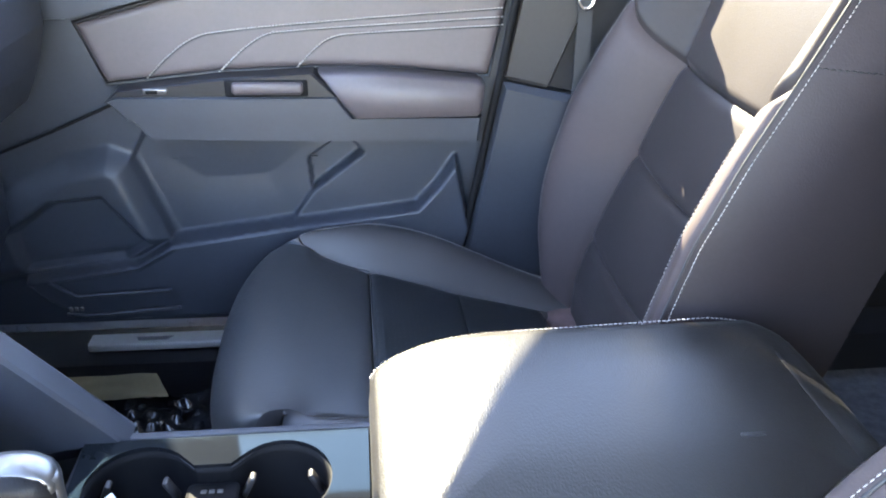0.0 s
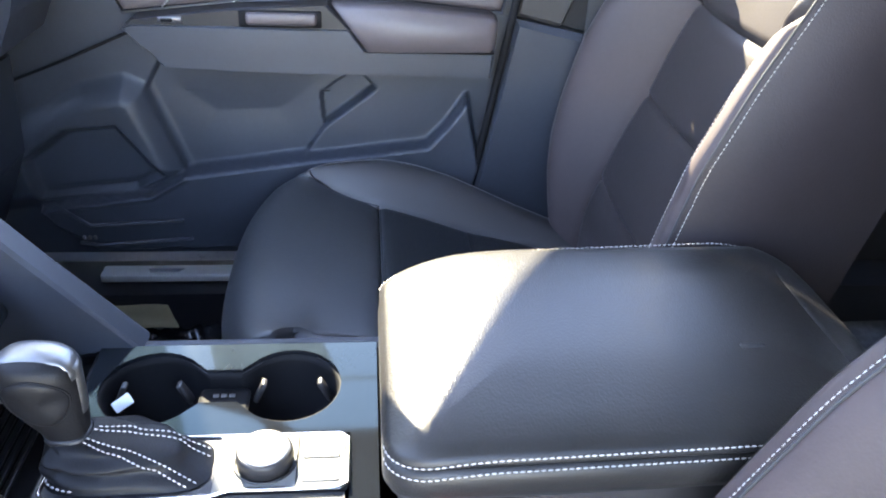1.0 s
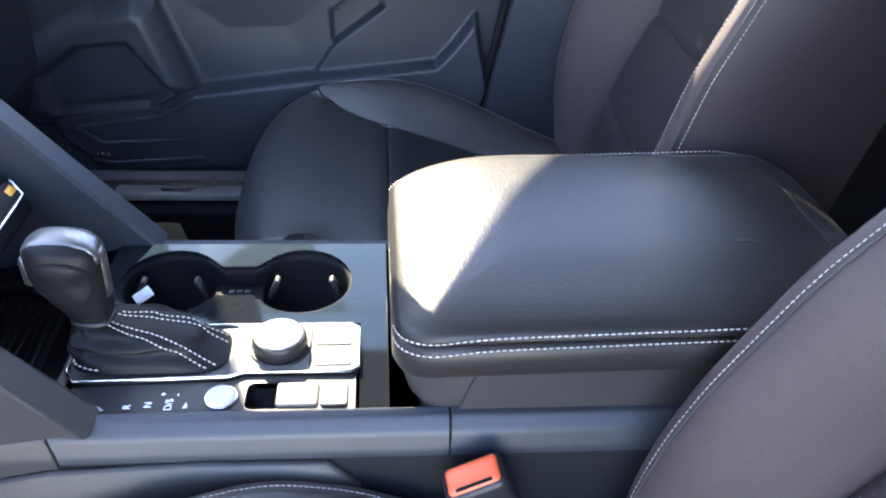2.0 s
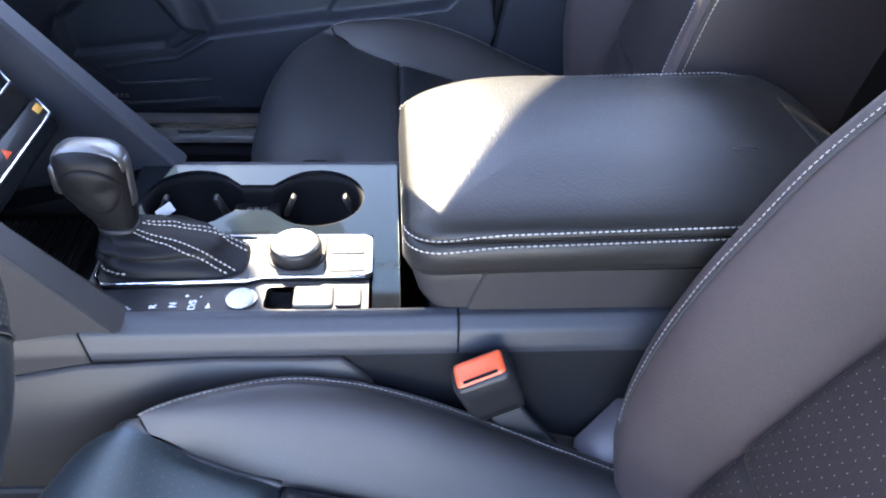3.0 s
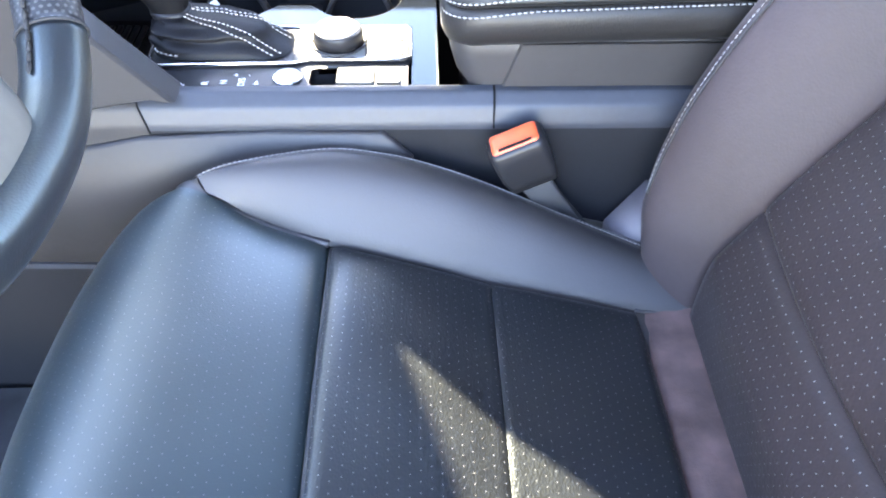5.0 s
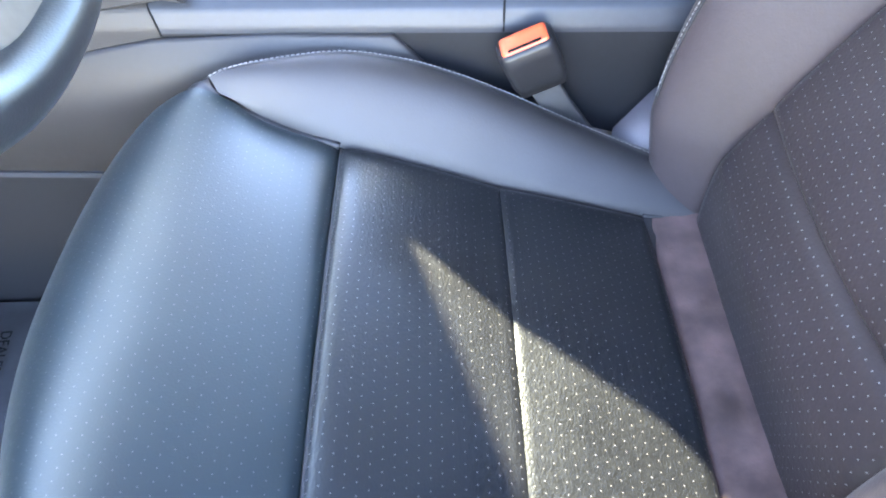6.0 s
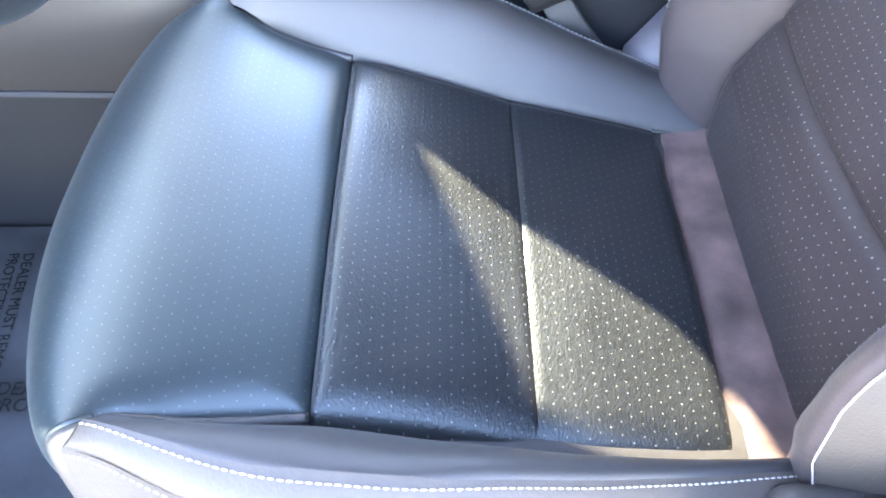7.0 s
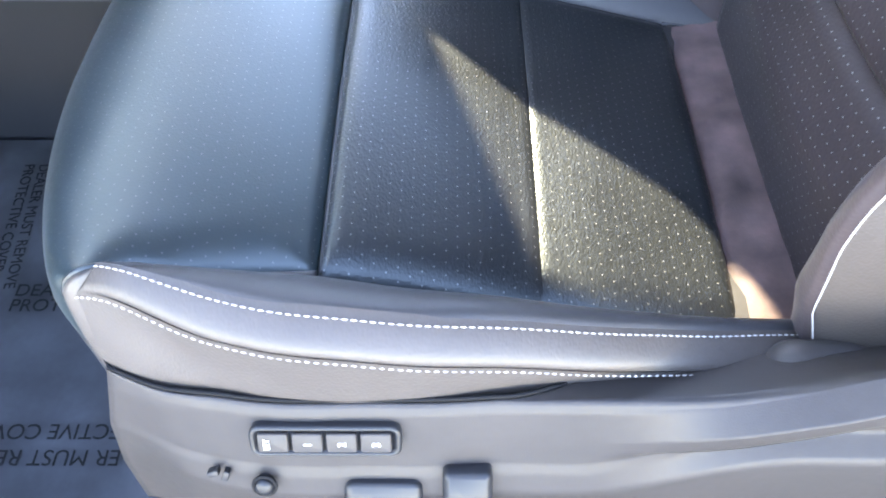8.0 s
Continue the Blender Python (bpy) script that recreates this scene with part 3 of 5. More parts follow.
            x += max(fillet(v * 0.1, 0.010, 0.009), fillet((1 - v) * 0.1, 0.006, 0.004), fillet((1 - u) * 0.4, 0.012, 0.009))
            return (x, AX + s * h, z)
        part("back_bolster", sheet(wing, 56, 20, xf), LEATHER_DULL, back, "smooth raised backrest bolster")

        def flank(u, v):
            z = 0.285 + 0.60 * u
            hr, xr = bhr_at(z), xr_at(z)
            h = hr + 0.022 * math.sin(min(1.0, v * 2.2) * 1.5708) - 0.02 * v
            return (xr + 0.20 * v + fillet(v * 0.2, 0.005, 0.003), AX + s * h, z - 0.03 * v)
        # lit leather copy for the driver's flank, shaded copy for the passenger's
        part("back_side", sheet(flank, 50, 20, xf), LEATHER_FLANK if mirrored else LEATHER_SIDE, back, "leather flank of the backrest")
        if mirrored and s > 0:
            stitches([xf(Vector(wing(u, 0.71 - 0.13 * smooth01(0.72, 1.0, u))) + Vector((-0.0008, 0, 0))) for u in np.linspace(0.02, 0.985, 70)], back, 0.0046, 0.0033, 0.0005, out=(-1, -0.3, 0))
        stitches([xf(Vector(flank(0.79 + 0.03 * v, v)) + Vector((0, s * 0.0008, 0))) for v in np.linspace(0.05, 0.95, 30)], back, 0.006, 0.0045, 0.0008, DARK_STITCH, "cross_seam", (0, s, 0))
        if near:
            for v in (0.01, 0.30):
                part("piping", tube([xf(Vector(flank(u, v)) + Vector((-0.001, s * 0.0008, 0))) for u in np.linspace(0.05, 0.85, 60)], 0.0005, 6), STITCH, back, "thin white piping")
            part("flank_seam", tube([xf(Vector(flank(u, 0.26)) + Vector((0, s * 0.0004, 0))) for u in np.linspace(0.02, 0.85, 60)], 0.0011, 6), DARK_STITCH, back)
            continue
        for off, out_h in ((0.0015, 0.003), (0.011, 0.011)):
            row = [xf((xr_at(z) + off, AX + s * (bhr_at(z) + out_h), z)) for z in np.linspace(0.43, 0.82, 70)]
            if not mirrored and s > 0:
                row = [xf(Vector(wing(u, 0.83 if off < 0.005 else 0.785)) + Vector((-0.0012, -0.0004, 0.0004))) for u in np.linspace(0.22, 0.99, 80)]
            if mirrored and off > 0.005:
                row = [xf((xr_at(z) + 0.0062, AX + s * (bhr_at(z) + 0.0075), z)) for z in np.linspace(0.43, 0.82, 70)]
            if (off > 0.005) != mirrored and (mirrored or s > 0):
                part("back_seam", tube(row, 0.0012, 6), DARK_STITCH, back)
            else:
                stitches(row, back, 0.0046, 0.0033, 0.0004, out=(-1, s if not mirrored else -s, 0))
    return root


driver_seat = seat("driver_seat", 0.0, False, 0.24, "black perforated leather driver's seat with white stitching")
passenger_seat = seat("passenger_seat", 0.10, True, 0.0, "black leather passenger seat with white stitching, beside console")

# plastic valance on the outer side of the driver's seat
VEDGE = [(0.186, -0.137, -0.066), (0.246, -0.134, -0.064), (0.297, -0.125, -0.062), (0.335, -0.114, -0.056), (0.349, -0.111, -0.051)]


TRIM_TOP = [(0.0, 0.346), (0.12, 0.346), (0.163, 0.3476), (0.191, 0.349), (0.219, 0.3527), (0.256, 0.366), (0.282, 0.381), (0.36, 0.405), (0.444, 0.42)]
GULLY = [(0.0, 0.346), (0.10, 0.345), (0.157, 0.337), (0.197, 0.331), (0.246, 0.329), (0.30, 0.322), (0.444, 0.33)]
VKEYS = [0.0, 0.10, 0.14, 0.35, 0.45, 0.55, 0.62, 0.72, 1.0]


def valance(u, v):
    z0 = float(np.interp(v, VKEYS, [0.346, 0.3455, 0.341, 0.320, 0.312, 0.304, 0.298, 0.285, 0.19]))
    xs, ys = I(z0, [(q[0], q[1]) for q in VEDGE], 0), I(z0, [(q[0], q[2]) for q in VEDGE], 0)
    if u < 0.06:
        k = 1 - u / 0.06
        return (xs + 0.012 * k * k, ys + 0.06 * math.sin(k * 1.5708), z0)
    x = xs + (0.444 - xs) * (u - 0.06) / 0.94

    def y_at(q):
        plain = float(np.interp(v, VKEYS, [0.0, 0.001, 0.005, 0.012, 0.0145, 0.017, 0.021, 0.026, 0.024]))
        ridge = float(np.interp(v, VKEYS, [0.0, 0.0035, 0.0055, 0.021, 0.019, 0.004, 0.004, 0.018, 0.024]))
        return AX - I(min(q, 0.10), HR) - 0.019 - plain - (ridge - plain) * smooth01(0.14, 0.27, q)
    g = smooth01(0.14, 0.26, x)
    top = I(x, TRIM_TOP, 0.008)
    z = z0 + g * (float(np.interp(v, VKEYS, [top, top, top - 0.0005, top - 0.004, top - 0.022, 0.329, 0.322, 0.313, 0.20])) - z0) if v > 0.10 else top
    y = y_at(x) + I(x, VFORM) + (ys - y_at(xs)) * (1 - smooth01(0.0, 0.07, x - xs))
    k = (1 - v / 0.10) * smooth01(0.10, 0.16, x) if v < 0.10 else 0.0
    inner = AX - (I(x, HR) - 0.010 * smooth01(0.0, 0.26, x)) - 0.010
    return (x, y + (inner - y) * k, z + (I(x, GULLY, 0.008) - z) * k)


val = part("seat_valance", sheet(valance, 110, 60), VALANCE, driver_seat, "grey plastic trim along the seat's base")
# black tube paints the gap between seat side and trim dark
part("valance_gap_shade", tube([Vector(valance(u, 0.0)) + Vector((0, 0.0015, 0.001)) for u in np.linspace(0.03, 0.48, 50)], 0.0014, 8), INK, driver_seat, "black tube painting the shaded gap above the trim")
part("hinge_cap", pebble(0.246, 0.312, -0.074, -0.026, [(0, 0.30), (0.0, 0.322), (0.002, 0.332), (0.006, 0.339), (0.012, 0.343), (0.019, 0.3445)], 0.020), VALANCE, driver_seat, "rounded plastic cap over the seat hinge")

# ---- centre console ----
console = thing("centre_console", (0.1, CY, 0.06), "dark plastic centre console with gloss black top", "console")
TOPZ = 0.438
C0, C1 = 0.408, 0.672  # its sides
# near and far side walls with rounded rails
for s in (-1, 1):
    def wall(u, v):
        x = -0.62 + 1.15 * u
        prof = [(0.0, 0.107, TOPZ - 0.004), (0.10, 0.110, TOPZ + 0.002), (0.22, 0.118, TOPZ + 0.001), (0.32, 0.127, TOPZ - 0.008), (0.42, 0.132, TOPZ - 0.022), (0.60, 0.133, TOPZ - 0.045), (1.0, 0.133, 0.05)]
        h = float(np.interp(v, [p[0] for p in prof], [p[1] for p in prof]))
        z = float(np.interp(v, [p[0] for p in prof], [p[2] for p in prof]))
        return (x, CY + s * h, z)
    # one wall profile: rail above, flank below with a darker base
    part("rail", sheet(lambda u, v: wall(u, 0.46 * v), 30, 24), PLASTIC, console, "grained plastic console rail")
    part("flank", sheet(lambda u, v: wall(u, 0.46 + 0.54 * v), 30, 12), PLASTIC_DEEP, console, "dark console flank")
    if s < 0:
        def cover(u, v):
            w = 0.10 + 0.52 * v
            x, y, z = wall(0.0, w)
            end = float(np.interp(z, [0.395, 0.416, 0.442], [-0.1475, -0.151, -0.1605]))
            return (-0.60 + (end + 0.60) * u, y - 0.0012, z)
        part("flank_cover", sheet(cover, 12, 24), PLASTIC_BROWN, console, "front cover of the console side")
        part("flank_joint", tube([Vector(cover(1.0, v)) + Vector((0.0008, 0.0008, 0)) for v in np.linspace(0.2, 0.96, 16)], 0.0008, 6), INK, console, "thin joint on the console side")
    lip = [(-0.60, 0.30), (-0.30, 0.376), (-0.20, 0.399), (-0.155, 0.408), (-0.05, 0.412), (0.044, 0.411), (0.068, 0.386), (0.068, 0.26), (-0.60, 0.26)]
    part("side_panel", prism([(x, z) for x, z in lip], 'y', CY + s * 0.131, CY + s * 0.139, 0.003), PLASTIC_BROWN, console, "raised lower side panel")

gloss_hole = []
RC, WX = 0.0445, 0.058
CUPX, CUPY = -0.044, 0.588
for k in range(96):
    a = 2 * math.pi * k / 96
    c, s_ = math.cos(a), math.sin(a)
    if abs(s_) < RC / WX * 0.985:
        r = WX * abs(c) + math.sqrt(RC * RC - (WX * s_) ** 2)
    else:
        r = 0.020 / abs(s_)
    gloss_hole.append((CUPX + r * c, CUPY + r * s_ * 1.0))
gloss = part("gloss_panel", plate([(-0.158, 0.642), (-0.158, 0.530), (0.067, 0.530), (0.067, 0.434), (0.090, 0.434), (0.090, 0.642)], [gloss_hole], TOPZ - 0.004, TOPZ + 0.001, lambda x, y: 0.055 * (y - 0.535)), GLOSS, console, "glossy black panel round the cup holders", smooth=False)


def ring_of(points, cx, cy, k, z):
    return [(cx + (x - cx) * k, cy + (y - cy) * k, z) for x, y in points]


part("cup_well", rings([ring_of(gloss_hole, CUPX, CUPY, 1.0, TOPZ + 0.0015), ring_of(gloss_hole, CUPX, CUPY, 0.985, TOPZ + 0.0015), ring_of(gloss_hole, CUPX, CUPY, 0.97, TOPZ - 0.006), ring_of(gloss_hole, CUPX, CUPY, 0.93, TOPZ - 0.062)], True, False), WELL, console, "double cup holder with dark rubber wells")
part("cup_ring", tube(ring_of(gloss_hole, CUPX, CUPY, 1.01, TOPZ + 0.0006), 0.0005, 6, True), SMOOTH, console, "thin bright rim")
for px, tilt in ((-0.133, 25), (-0.079, -25), (-0.013, 25), (0.043, -25)):
    m = Matrix.Translation((px, 0.600, TOPZ - 0.012)) @ Matrix.Rotation(radians(tilt), 4, 'Y')
    part("cup_grip", soft_block(-0.0025, 0.0025, -0.005, 0.005, -0.013, 0.010, 0.0015, 0.002, m), PLASTIC_BROWN, console, "small rubber gripping tab")
part("cup_plate", soft_block(CUPX - 0.022, CUPX + 0.022, CUPY - 0.019, CUPY + 0.019, TOPZ - 0.018, TOPZ - 0.014), WELL, console, "small dark plate between the cups")
for k in range(3):
    part("emblem_bar", soft_block(CUPX - 0.010 + 0.007 * k, CUPX - 0.005 + 0.007 * k, CUPY + 0.005, CUPY + 0.009, TOPZ - 0.0142, TOPZ - 0.0132, 0.0003, 0.0005), KNOB_SILVER, console)

# shifter plate, chrome border, lettered strip
border = [(-0.160, 0.528), (-0.158, 0.474), (-0.150, 0.462), (-0.035, 0.466), (-0.022, 0.471), (0.060, 0.470), (0.066, 0.475), (0.066, 0.522), (0.060, 0.528)]
part("shifter_plate", prism(border, 'z', TOPZ - 0.006, TOPZ + 0.001, 0.0005), SMOOTH, console, "dark shifter base", smooth=False)
part("silver_plate", prism([(-0.034, 0.526), (-0.034, 0.468), (-0.022, 0.473), (0.060, 0.472), (0.064, 0.476), (0.064, 0.521), (0.060, 0.526)], 'z', TOPZ, TOPZ + 0.003, 0.0005), SILVER, console, "satin silver control plate", smooth=False)
part("plate_divider", soft_block(0.0268, 0.0278, 0.474, 0.525, TOPZ + 0.0028, TOPZ + 0.0034, 0.0002, 0.0003), INK, console)
part("border_trim", tube([(x, y, TOPZ + 0.002) for x, y in border], 0.0017, 6, True), CHROME, console, "thin chrome border")
strip_z = TOPZ - 0.001
SLOT = rounded(-0.019, 0.010, 0.4335, 0.4615, 0.006, 4)
part("selector_strip", plate([(-0.150, 0.460), (-0.146, 0.431), (0.064, 0.429), (0.064, 0.469), (-0.022, 0.469), (-0.035, 0.464)], [SLOT], strip_z - 0.006, strip_z), SMOOTH, console, "black gear indicator strip", smooth=False)
for text, x, y, size in (("P", -0.121, 0.435, 0.008), ("R", -0.102, 0.436, 0.008), ("N", -0.087, 0.437, 0.008), ("D/S", -0.072, 0.434, 0.008), ("+", -0.078, 0.449, 0.007), ("-", -0.068, 0.449, 0.007)):
    writing(text, size, pose(x, y, strip_z + 0.0003, 0, 0, 90), WHITE, console)
part("shift_mark", prism([(-0.064, 0.436), (-0.060, 0.436), (-0.062, 0.442)], 'z', strip_z, strip_z + 0.0006), WHITE, console)


def knob(cx, cy, z0, h, r, top, mat, name, label, ribs=True):
    prof = [(r, z0), (r, z0 + h * 0.8), (r * 0.985, z0 + h * 0.93), (r * 0.93, z0 + h), (r * 0.88, z0 + h)]
    n = 72
    loops = [[(cx + rr * (1 + (0.012 if ribs and 0 < q < 2 and j % 2 else 0)) * math.cos(6.2832 * j / n), cy + rr * (1 + (0.012 if ribs and 0 < q < 2 and j % 2 else 0)) * math.sin(6.2832 * j / n), zz) for j in range(n)] for q, (rr, zz) in enumerate(prof)]
    body = part(name, rings(loops), mat, console, label)
    part("cap", rings([[(cx + rr * math.cos(6.2832 * j / 48), cy + rr * math.sin(6.2832 * j / 48), zz) for j in range(48)] for rr, zz in ((r * 0.87, z0 + h - 0.001), (r * 0.87, z0 + h + 0.0008), (r * 0.83, z0 + h + 0.0016), (r * 0.5, z0 + h + 0.0019))]), top, body, "pale round top")
    return body


knob(0.0025, 0.4985, TOPZ + 0.002, 0.0145, 0.0215, PALE, SMOOTH, "mode_dial", "round drive mode dial with silver top")
part("dial_collar", tube([(0.0025 + 0.0235 * math.cos(a), 0.4985 + 0.0235 * math.sin(a), TOPZ + 0.0035) for a in np.linspace(0, 6.2832, 48)[:-1]], 0.0012, 6, True), SMOOTH, console)
knob(-0.037, 0.446, strip_z, 0.002, 0.0125, PALE, CHROME, "start_button", "round silver start button", False)
for y0, y1 in ((0.500, 0.522), (0.476, 0.498)):
    part("push_button", soft_block(0.031, 0.060, y0, y1, TOPZ + 0.002, TOPZ + 0.0040, 0.0006, 0.002), BUTTON, console, "square silver push button")
part("brake_slot", rings([[(x, y, strip_z - 0.001) for x, y in SLOT], [(x, y, strip_z - 0.014) for x, y in SLOT]], True, False), WELL, console, "dark recess beside the parking brake")
part("brake_switch", pebble(0.004, 0.036, 0.435, 0.460, [(0, strip_z - 0.004), (0, strip_z + 0.0012), (0.001, strip_z + 0.0022), (0.003, strip_z + 0.0022)], 0.003), BUTTON, console, "silver parking brake switch")
part("brake_lamp", soft_block(0.010, 0.0145, 0.450, 0.4525, strip_z + 0.0021, strip_z + 0.0026, 0.0002, 0.0004), ORANGE, console, "tiny amber lamp")
part("hold_button", soft_block(0.0372, 0.058, 0.435, 0.460, strip_z, strip_z + 0.0022, 0.0006, 0.003), BUTTON, console, "silver hold button")

# gear lever: gaiter and knob
lever = thing("gear_lever", (-0.11, 0.50, TOPZ), "black gear lever with silver-topped knob and stitched gaiter", "gear lever")


def gaiter(u, v):
    a = 2 * math.pi * u
    bx, by = -0.097 + 0.060 * math.copysign(abs(math.cos(a)) ** 0.5, math.cos(a)), 0.498 + 0.028 * math.copysign(abs(math.sin(a)) ** 0.5, math.sin(a))
    tx, ty = -0.1420 + 0.0155 * math.cos(a), 0.512 + 0.0145 * math.sin(a)
    k = v ** 0.8
    fold = (0.0032 * math.sin(v * 15 + 2.5 * math.cos(a)) + 0.0022 * math.sin(v * 7 + 4 * math.sin(a)) + 0.0012 * math.sin(9 * a + 6 * v)) * math.sin(math.pi * v)
    back_hump = 0.006 * max(0.0, math.cos(a)) * math.sin(math.pi * min(1, v * 1.1)) ** 1.2
    x = bx * (1 - k) + tx * k + fold * math.cos(a) + 0.010 * max(0.0, math.cos(a)) * math.sin(math.pi * v)
    y = by * (1 - k) + ty * k + fold * math.sin(a) + 0.006 * math.sin(a) * math.sin(math.pi * v)
    return (x, y, TOPZ + 0.002 + 0.026 * v ** 0.8 + back_hump)


g = part("gaiter", sheet(gaiter, 64, 24), GAITER, lever, "folded black leather gaiter")
for a0 in (-0.9, -0.62, 0.05, 0.28):
    stitches([Vector(gaiter(a0 / 6.2832 % 1.0, v)) + Vector((0.0004, -0.0004, 0.0008)) for v in np.linspace(0.03, 0.97, 26)], g, 0.0042, 0.0028, 0.0006, out=(0.2, -0.5, 1))
stitches([Vector(gaiter(a / 6.2832, 0.06)) + Vector((0, -0.001, 0.001)) for a in np.linspace(3.5, 4.4, 16)], g, 0.0048, 0.0032, 0.0008, out=(0, -0.5, 1))
KN = [(0.450, -0.1415, 0.0130, 0.0125), (0.462, -0.1420, 0.0140, 0.0135), (0.475, -0.1440, 0.0175, 0.0155), (0.488, -0.1480, 0.0222, 0.0185), (0.502, -0.1515, 0.0262, 0.0205), (0.515, -0.1530, 0.0278, 0.0215), (0.526, -0.1530, 0.0280, 0.0215), (0.533, -0.1525, 0.0262, 0.0205), (0.5375, -0.1515, 0.021, 0.0175), (0.5405, -0.151, 0.011, 0.008)]


def knob_ring(z, xc, rx, ry, grow=0.0):
    pts = []
    for j in range(40):
        a = 6.2832 * j / 40
        c, s_ = math.cos(a), math.sin(a)
        pts.append((xc + (rx + grow) * math.copysign(abs(c) ** 0.75, c), 0.512 + (ry + grow) * math.copysign(abs(s_) ** 0.75, s_), z + 0.12 * (xc - (xc + rx * c)) * smooth01(0.48, 0.53, z)))
    return pts


kn = part("knob", rings([knob_ring(*k) for k in KN]), GAITER, lever, "leather-covered gear knob")
part("knob_cap", rings([[(x, max(y, 0.501), h) for x, y, h in knob_ring(z, xc, rx, ry, 0.0006)] for z, xc, rx, ry in ((0.5250, -0.1530, 0.0281, 0.0208), (0.5300, -0.1527, 0.0274, 0.0200), (0.5345, -0.1522, 0.0252, 0.0180), (0.5386, -0.1515, 0.0212, 0.0150), (0.5412, -0.151, 0.012, 0.009))]), KNOB_SILVER, kn, "brushed silver cap")
part("knob_spine", rings([[(xc + rx * fx, 0.512 + sy, z - 0.1 * rx * smooth01(0.48, 0.53, z)) for fx, sy in ((0.93, -0.008), (1.035, -0.005), (1.05, 0.0), (1.035, 0.005), (0.93, 0.008))] for z, xc, rx, ry in KN[3:8]]), KNOB_SILVER, kn, "silver strip down the knob's spine")
part("release_button", soft_block(-0.1845, -0.176, 0.502, 0.522, 0.500, 0.526, 0.003, 0.004), KNOB_SILVER, kn, "release button")
oval = []
for j in range(40):
    a = 6.2832 * j / 40
    z = 0.5085 + 0.0215 * math.sin(a)
    xc, rx, ry = (float(np.interp(z, [k[0] for k in KN], [k[q] for k in KN])) for q in (1, 2, 3))
    x = xc + (0.86 + 0.05 * math.sin(a)) * rx * math.cos(a)
    c = (x - xc) / rx
    oval.append((x, 0.512 - ry * (1 - abs(c) ** 2.67) ** (0.375) - 0.0002, z))
mid = Vector((sum(p[0] for p in oval) / 40, min(p[1] for p in oval), sum(p[2] for p in oval) / 40))
part("knob_pad", rings([[Vector(p).lerp(mid, k) + Vector((0, d, 0)) for p in oval] for k, d in ((0.0, 0.001), (0.05, -0.0012), (0.2, -0.0024), (0.5, -0.0024), (0.8, -0.0022))]), GAITER, kn, "smooth leather pad on the knob's side")
part("knob_seam", tube(oval, 0.0007, 6, True), INK, kn, "oval seam on the knob's side")
part("collar", rings([knob_ring(0.462, -0.1420, 0.0158, 0.0152), knob_ring(0.465, -0.1423, 0.0170, 0.0162), knob_ring(0.4685, -0.1430, 0.0164, 0.0154)]), SMOOTH, lever)

# storage tray before the shifter
part("tray", prism([(-0.47, 0.43), (-0.155, 0.432), (-0.155, 0.645), (-0.47, 0.645)], 'z', 0.36, 0.385), WELL, console, "dark storage tray", smooth=False)
for k in range(22):
    part("tray_rib", soft_block(-0.215 - 0.0085 * k, -0.210 - 0.0085 * k, 0.445, 0.63, 0.384, 0.388, 0.001, 0.001), SMOOTH, console)
part("tray_lip", prism([(-0.164, 0.384), (-0.154, 0.384), (-0.156, 0.437), (-0.163, 0.437)], 'y', 0.432, 0.645), SMOOTH, console, smooth=False)
part("charge_card", soft_block(-0.0085, 0.0085, -0.005, 0.005, 0, 0.0012, 0.0003, 0.001, m=Matrix.Translation((-0.126, 0.580, TOPZ - 0.006)) @ Matrix.Rotation(radians(55), 4, 'X') @ Matrix.Rotation(radians(35), 4, 'Z')), WHITE, console, "pale tag in the cup holder")

# wings that climb from the console to the dash
for s in (-1, 1):
    y0, y1 = (0.404, 0.437) if s < 0 else (0.640, 0.672)
    prof = [(-0.122, TOPZ + 0.001), (-0.20, 0.530), (-0.30, 0.648), (-0.42, 0.79), (-0.55, 0.79), (-0.55, 0.375), (-0.30, 0.412), (-0.19, 0.4325), (-0.164, 0.4375), (-0.138, 0.442)]
    # the far brace takes the plastic toned for sky light
    part("wing", prism(prof, 'y', y0, y1, 0.004), PLASTIC_BROWN if s < 0 else PLASTIC, console, "slanting plastic brace up to the dash", smooth=False)
part("kick_panel", prism([(-0.75, 0.05), (-0.75, 0.70), (-0.42, 0.62), (-0.30, 0.45), (-0.16, 0.40), (-0.05, 0.05)], 'y', 0.412, 0.424, 0.003), PLASTIC_BROWN, console, "plain console flank beside the footwell", smooth=False)
part("kick_seam", prism([(-0.60, 0.268), (-0.60, 0.274), (-0.16, 0.265), (-0.16, 0.259)], 'y', 0.398, 0.402), PLASTIC, console, smooth=False)

# armrest box and lid
box_part = part("armrest_box", rings([[(x + (0.0 if x > 0.3 else o), y, z) for x, y in rounded(0.118, 0.47, 0.430, 0.655, 0.02)] for z, o in ((0.30, 0.0), (0.434, -0.004), (0.448, -0.014), (0.466, -0.019), (0.490, -0.022))]), PLASTIC_BROWN, console, "dark plastic armrest box")
part("box_panel", prism([(0.155, 0.478), (0.142, 0.440), (0.44, 0.440), (0.44, 0.480)], 'y', 0.4265, 0.431, 0.0015), PLASTIC_BROWN, console, smooth=False)
part("rail_seam", tube([(0.135, 0.428, 0.4400), (0.135, 0.418, 0.4395), (0.135, 0.4115, 0.428), (0.135, 0.4078, 0.412)], 0.0010, 6), INK, console, "thin joint in the rail")
armrest = thing("armrest", (0.28, CY, 0.47), "padded black leather armrest lid with double white stitching", "armrest")


